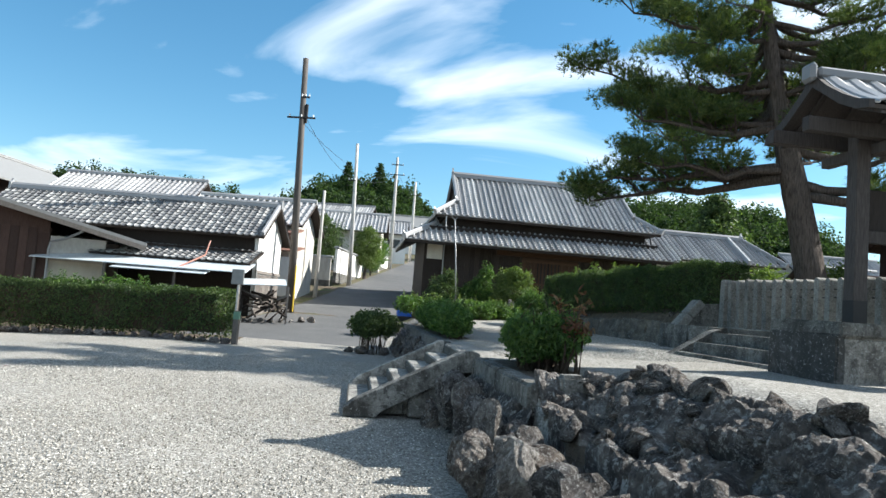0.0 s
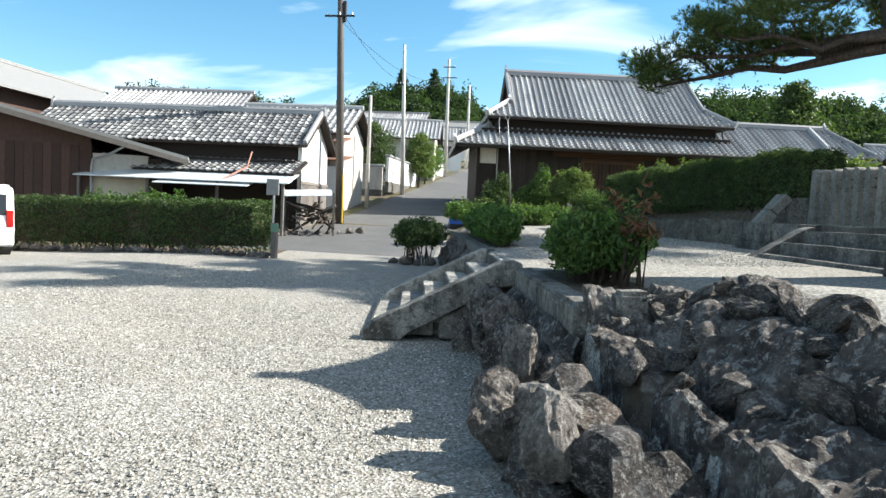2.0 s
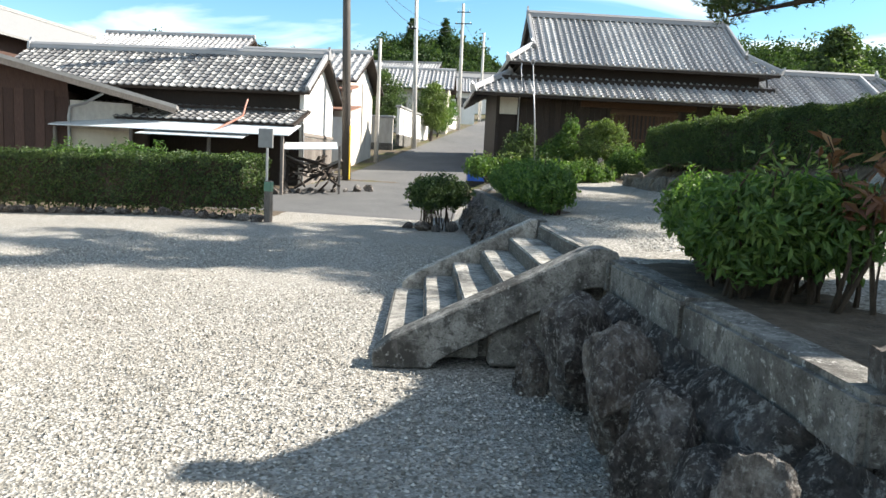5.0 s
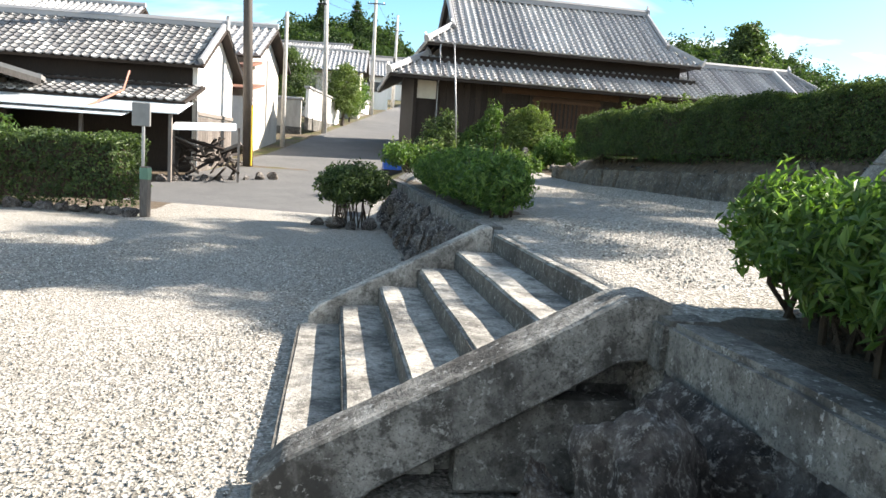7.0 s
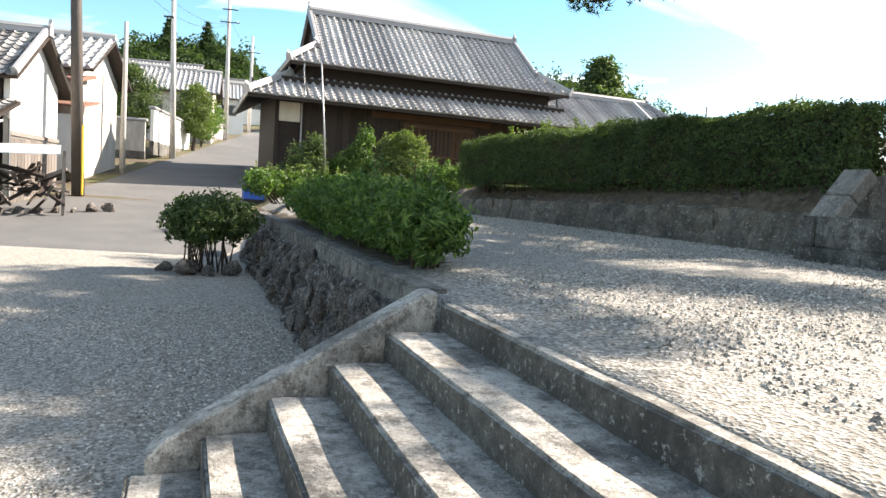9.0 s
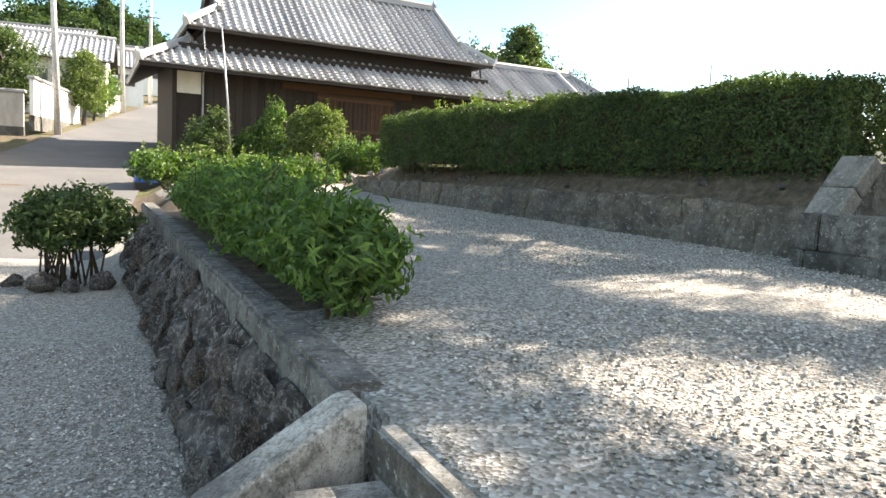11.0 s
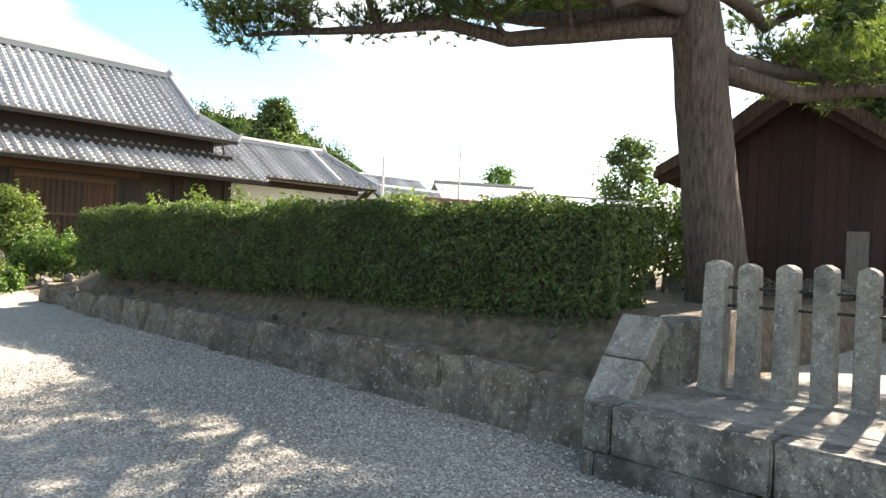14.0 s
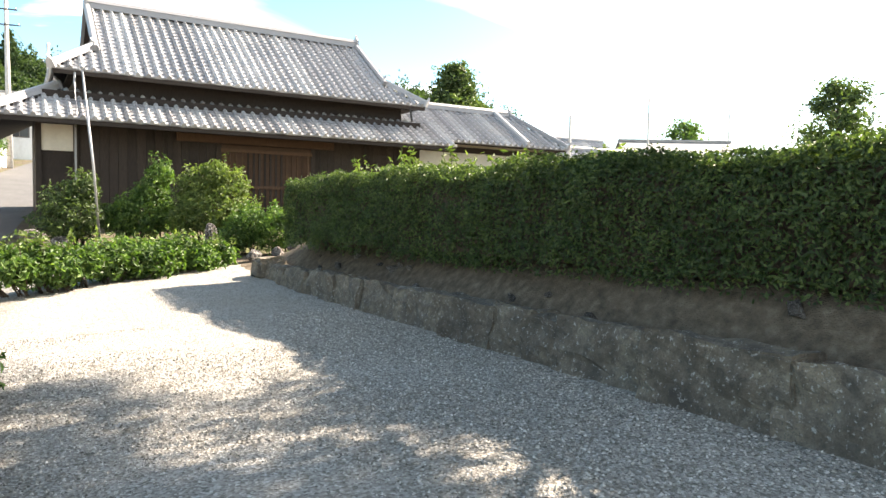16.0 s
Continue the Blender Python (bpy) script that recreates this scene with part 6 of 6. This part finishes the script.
# ---- shed behind the fence ----
shed = thing("wooden_shed", Matrix.Translation((11.5, 16.6, 1.6)) @ pose(0, 0, 0, 0, 0, -66.0) @ Matrix.Diagonal((0.60, 0.72, 0.90, 1)), "dark red-brown boarded shed with a thick bark roof", "shed")
part("foundation", box(5.9, 5.2, 0.45, bevel=0.03), M_KERB, shed, m=Matrix.Translation((0, 2.6, -0.1)))
wall_box(shed, "wall", -2.8, 2.8, 0.06, 5.0, 0.3, 2.75, M_REDWOOD)
for i in range(21):
    part("board", box(0.262, 0.04, 2.35 + 1.0 * (1 - abs(i - 10) / 10.5)), M_REDWOOD, shed, m=Matrix.Translation((-2.7 + 0.27 * i, 0.03 + 0.006 * (i % 2), 0.35)))
for i in range(18):
    part("board", box(0.04, 0.262, 2.4), M_REDWOOD, shed, m=Matrix.Translation((2.82 + 0.006 * (i % 2), 0.25 + 0.27 * i, 0.35)))
part("gable", prism([(-2.8, 2.7), (2.8, 2.7), (0, 3.95)], 0.08), M_REDWOOD, shed, m=Matrix.Translation((0, 0.1, 0)))
part("pale_board", box(0.5, 0.03, 1.1), M_GREYWOOD, shed, m=Matrix.Translation((1.45, 0.0, 0.5)))
for s in (-1, 1):
    part("roof_slope", prism([(0, 4.32), (s * 1.9, 3.35), (s * 3.5, 2.72), (s * 3.55, 2.5), (s * 1.9, 3.08), (0, 4.0)], 6.4), M_BARKROOF, shed, m=Matrix.Translation((0, 2.55, 0)))
    part("barge_board", prism([(0, 4.02), (s * 1.9, 3.10), (s * 3.5, 2.5), (s * 3.45, 2.36), (s * 1.9, 2.92), (0, 3.82)], 0.06), M_REDWOOD, shed, m=Matrix.Translation((0, -0.45, 0)))
rail = thing("white_railing", Matrix.Translation((14.2, 15.95, 1.75)) @ pose(0, 0, 0, 0, 0, -67.0), "white painted slatted railing beside the shed", "railing")
for i in range(9):
    part("slat", box(0.09, 0.03, 0.95), M_WHITE, rail, m=Matrix.Translation((0.16 * i, 0, 0.3)))
for z in (0.35, 1.2):
    part("rail", box(1.45, 0.05, 0.08), M_WHITE, rail, m=Matrix.Translation((0.64, 0.03, z)))
for z in (0.0,):
    for i in range(12):
        ob = new("yard_stone", BOULDERS[i % 10])
        x, y = 9.9 + 0.2 * i, 18.7 - 0.42 * i
        ob.matrix_basis = Matrix.Translation((x, y, float(ground_z(x, y)) + 0.12)) @ pose(0, 0, 0, 0, 0, 40 * i) @ Matrix.Diagonal((0.42, 0.36, 0.4, 1))
        tagged(ob, "grey stone in a row before the shed", "stone", "stones before the shed")

# ---- wooden barrier, blue crate ----
bar = thing("wooden_barrier", Matrix.Translation((5.6, 34.6, float(ground_z(5.6, 34.6)))) @ pose(0, 0, 0, 0, 0, 4), "low barrier of pale wooden rails before the hall door", "barrier")
for a in (-1.6, 0.0, 1.6):
    part("post", box(0.09, 0.09, 1.35, bevel=0.008), M_GREYWOOD, bar, m=Matrix.Translation((a, 0, 0)))
for z in (0.75, 1.18):
    part("rail", tube([(-2.0, -0.06, z), (2.0, -0.06, z)], 0.035, 8), M_GREYWOOD, bar)
crate = thing("blue_crate", Matrix.Translation((-3.65, 30.4, float(ground_z(-3.65, 30.4)) + 0.1)) @ pose(0, 0, 0, 0, 0, 15), "bright blue plastic crate at the lane edge", "crate")
part("body", box(0.66, 0.5, 0.42, bevel=0.03), M_BLUE, crate)
part("rim", box(0.72, 0.56, 0.07, bevel=0.02), M_BLUE, crate, m=Matrix.Translation((0, 0, 0.38)))
part("base", box(0.68, 0.52, 0.22, bevel=0.01), M_DARKMETAL, crate, m=Matrix.Translation((0, 0, -0.12)))

# ---- parked car ----
van = thing("minivan", Matrix.Translation((-14.52, 16.0, -0.25)) @ pose(0, 0, 0, 0, 0, 140.0), "white minivan parked on the gravel", "car")
# length along x, the rear at -x
L_, WD = 4.5, 1.7
bm = prism([(-2.2, 0.32), (-2.25, 0.75), (-2.2, 1.05), (-2.05, 1.68), (-1.8, 1.83), (0.6, 1.84), (1.15, 1.62), (1.75, 1.12), (2.2, 0.98), (2.28, 0.6), (2.2, 0.30)], WD)
bmesh.ops.bevel(bm, geom=[e for e in bm.edges if e.calc_length() > 0.1], offset=0.07, segments=3, affect="EDGES")
part("body", bm, M_WHITE, van, smooth_faces=False)
part("rear_window", box(0.03, 1.36, 0.52, bevel=0.01), M_GLASS, van, m=Matrix.Translation((-2.20, 0, 1.08)) @ pose(0, 0, 0, 0, 13, 0))
for s in (-1, 1):
    part("side_window", prism([(-1.9, 1.08), (-1.8, 1.62), (0.55, 1.66), (1.35, 1.12)], 0.02), M_GLASS, van, m=Matrix.Translation((0, s * (WD / 2 + 0.002), 0)))
    part("tail_lamp", box(0.1, 0.16, 0.42, bevel=0.02), M_REDLAMP, van, m=Matrix.Translation((-2.2, s * 0.74, 0.78)))
    for a in (-1.35, 1.4):
        wheel = part("wheel", tube([(a, s * 0.62, 0.31), (a, s * 0.86, 0.31)], 0.31, 20), M_BLACK, van)
        part("rim", tube([(a, s * 0.85, 0.31), (a, s * 0.875, 0.31)], 0.19, 14), M_METAL, wheel)
part("bumper", box(0.2, 1.66, 0.3, bevel=0.05), M_WHITE, van, m=Matrix.Translation((-2.2, 0, 0.32)))
part("number_plate", box(0.02, 0.34, 0.17), M_SIGNGREY, van, m=Matrix.Translation((-2.32, 0, 0.6)))


# ---- wooded hills ----
def hill_top(x):
    return 4 + 24.5 * math.exp(-(((x + 42) / 23) ** 4)) + 24 * math.exp(-(((x - 52) / 42) ** 4)) + 20.5 * math.exp(-(((x + 114) / 48) ** 4)) + 10 * math.exp(-(((x + 175) / 40) ** 2)) + 4 * math.exp(-(((x - 110) / 30) ** 2))


xs, ts = np.linspace(-260, 150, 120), np.linspace(0, 1, 22)
hv, hf = [], []
for i, x in enumerate(xs):
    for j, t in enumerate(ts):
        y = 150 + 60 * t + 0.0005 * x * x
        z = 5 + hill_top(x) * math.sin(t * math.pi / 2) + noise.noise(Vector((x * 0.06, y * 0.06, 1))) * 2.0 * t
        hv.append((x, y, z))
        if i and j:
            a = (i - 1) * 22 + j - 1
            hf.append((a, a + 22, a + 23, a + 1))
hills = new("wooded_hill", from_arrays("wooded_hill", hv, hf, M_WOODS, True))
tagged(hills, "wooded hills behind the village", "hill", kind="structure")
hp = np.array(hv)
pts, outs = [], []
for _ in range(1900):
    x = rng.uniform(-190, 125)
    t = rng.uniform(0.1, 1.0) ** 0.7
    y = 150 + 60 * t + 0.0005 * x * x
    z = 5 + hill_top(x) * math.sin(t * math.pi / 2)
    r = rng.uniform(1.5, 3.2)
    tall = 1.9 if rng.random() < 0.25 else 1.0
    p, o = blob_points((x, y, z + r * 0.3 * tall), (r, r, r * tall), 230, 0.35, 0.5, 2.0, x)
    pts.append(p)
    outs.append(o)
v, f = leaf_arrays(np.concatenate(pts), np.concatenate(outs) + np.array([0, 0, 0.5]), 0.85, 0.6)
woods = new("far_woods", from_arrays("far_woods", v, f, M_WOODS))
tagged(woods, "dense dark green woods covering the hills", "woods", kind="stuff")
for x, y, h in ((-47, 194, 9), (-38, 196, 10)):
    leafy_tree(x, y, h, 2.6, M_WOODS, "tall pointed cedar on the hill top", 2600, 0.6, z=5 + hill_top(x) * 0.93, conifer=True)


# ---- loose pebbles ----
def pebble_field(n0, n1, d0, d1, count, keep):
    n, d = rng.uniform(n0, n1, count), rng.uniform(d0, d1, count)
    ok = keep(n, d)
    n, d = n[ok], d[ok]
    x, y = 1.3 + 0.977 * n - 0.214 * d, 4.6 + 0.214 * n + 0.977 * d
    z = ground_z(x, y) + 0.004
    k = len(x)
    s = rng.uniform(0.007, 0.017, k)
    turn = rng.uniform(0, 6.28, k)
    base = np.array([(1, 0, 0), (0, 1, 0), (-1, 0, 0), (0, -1, 0), (0.1, 0.1, 0.75)])
    jit = base[None] * rng.uniform(0.6, 1.3, (k, 5, 1))
    c, sn = np.cos(turn)[:, None], np.sin(turn)[:, None]
    vx = (jit[..., 0] * c - jit[..., 1] * 0.75 * sn) * s[:, None] + x[:, None]
    vy = (jit[..., 0] * sn + jit[..., 1] * 0.75 * c) * s[:, None] + y[:, None]
    vz = jit[..., 2] * s[:, None] + z[:, None]
    i = np.arange(k)[:, None] * 5
    f = np.concatenate([i + [0, 1, 4], i + [1, 2, 4], i + [2, 3, 4], i + [3, 0, 4]], 1).reshape(-1, 3)
    ob = new("loose_pebbles", from_arrays("loose_pebbles", np.stack([vx, vy, vz], -1).reshape(-1, 3), f, M_PEBBLE))
    tagged(ob, "loose pale grey pebbles on the gravel", "gravel", kind="stuff")


pebble_field(-7, -0.3, -4.5, 11, 70000, lambda n, d: ~((n > -1.7) & (d > 3.2) & (d < 6.8)))
pebble_field(0.5, 5.3, 4.0, 17, 52000, lambda n, d: ~((n > 3.8) & (d < 6.3)) & ~((n < 1.0) & (d > 7.5)))
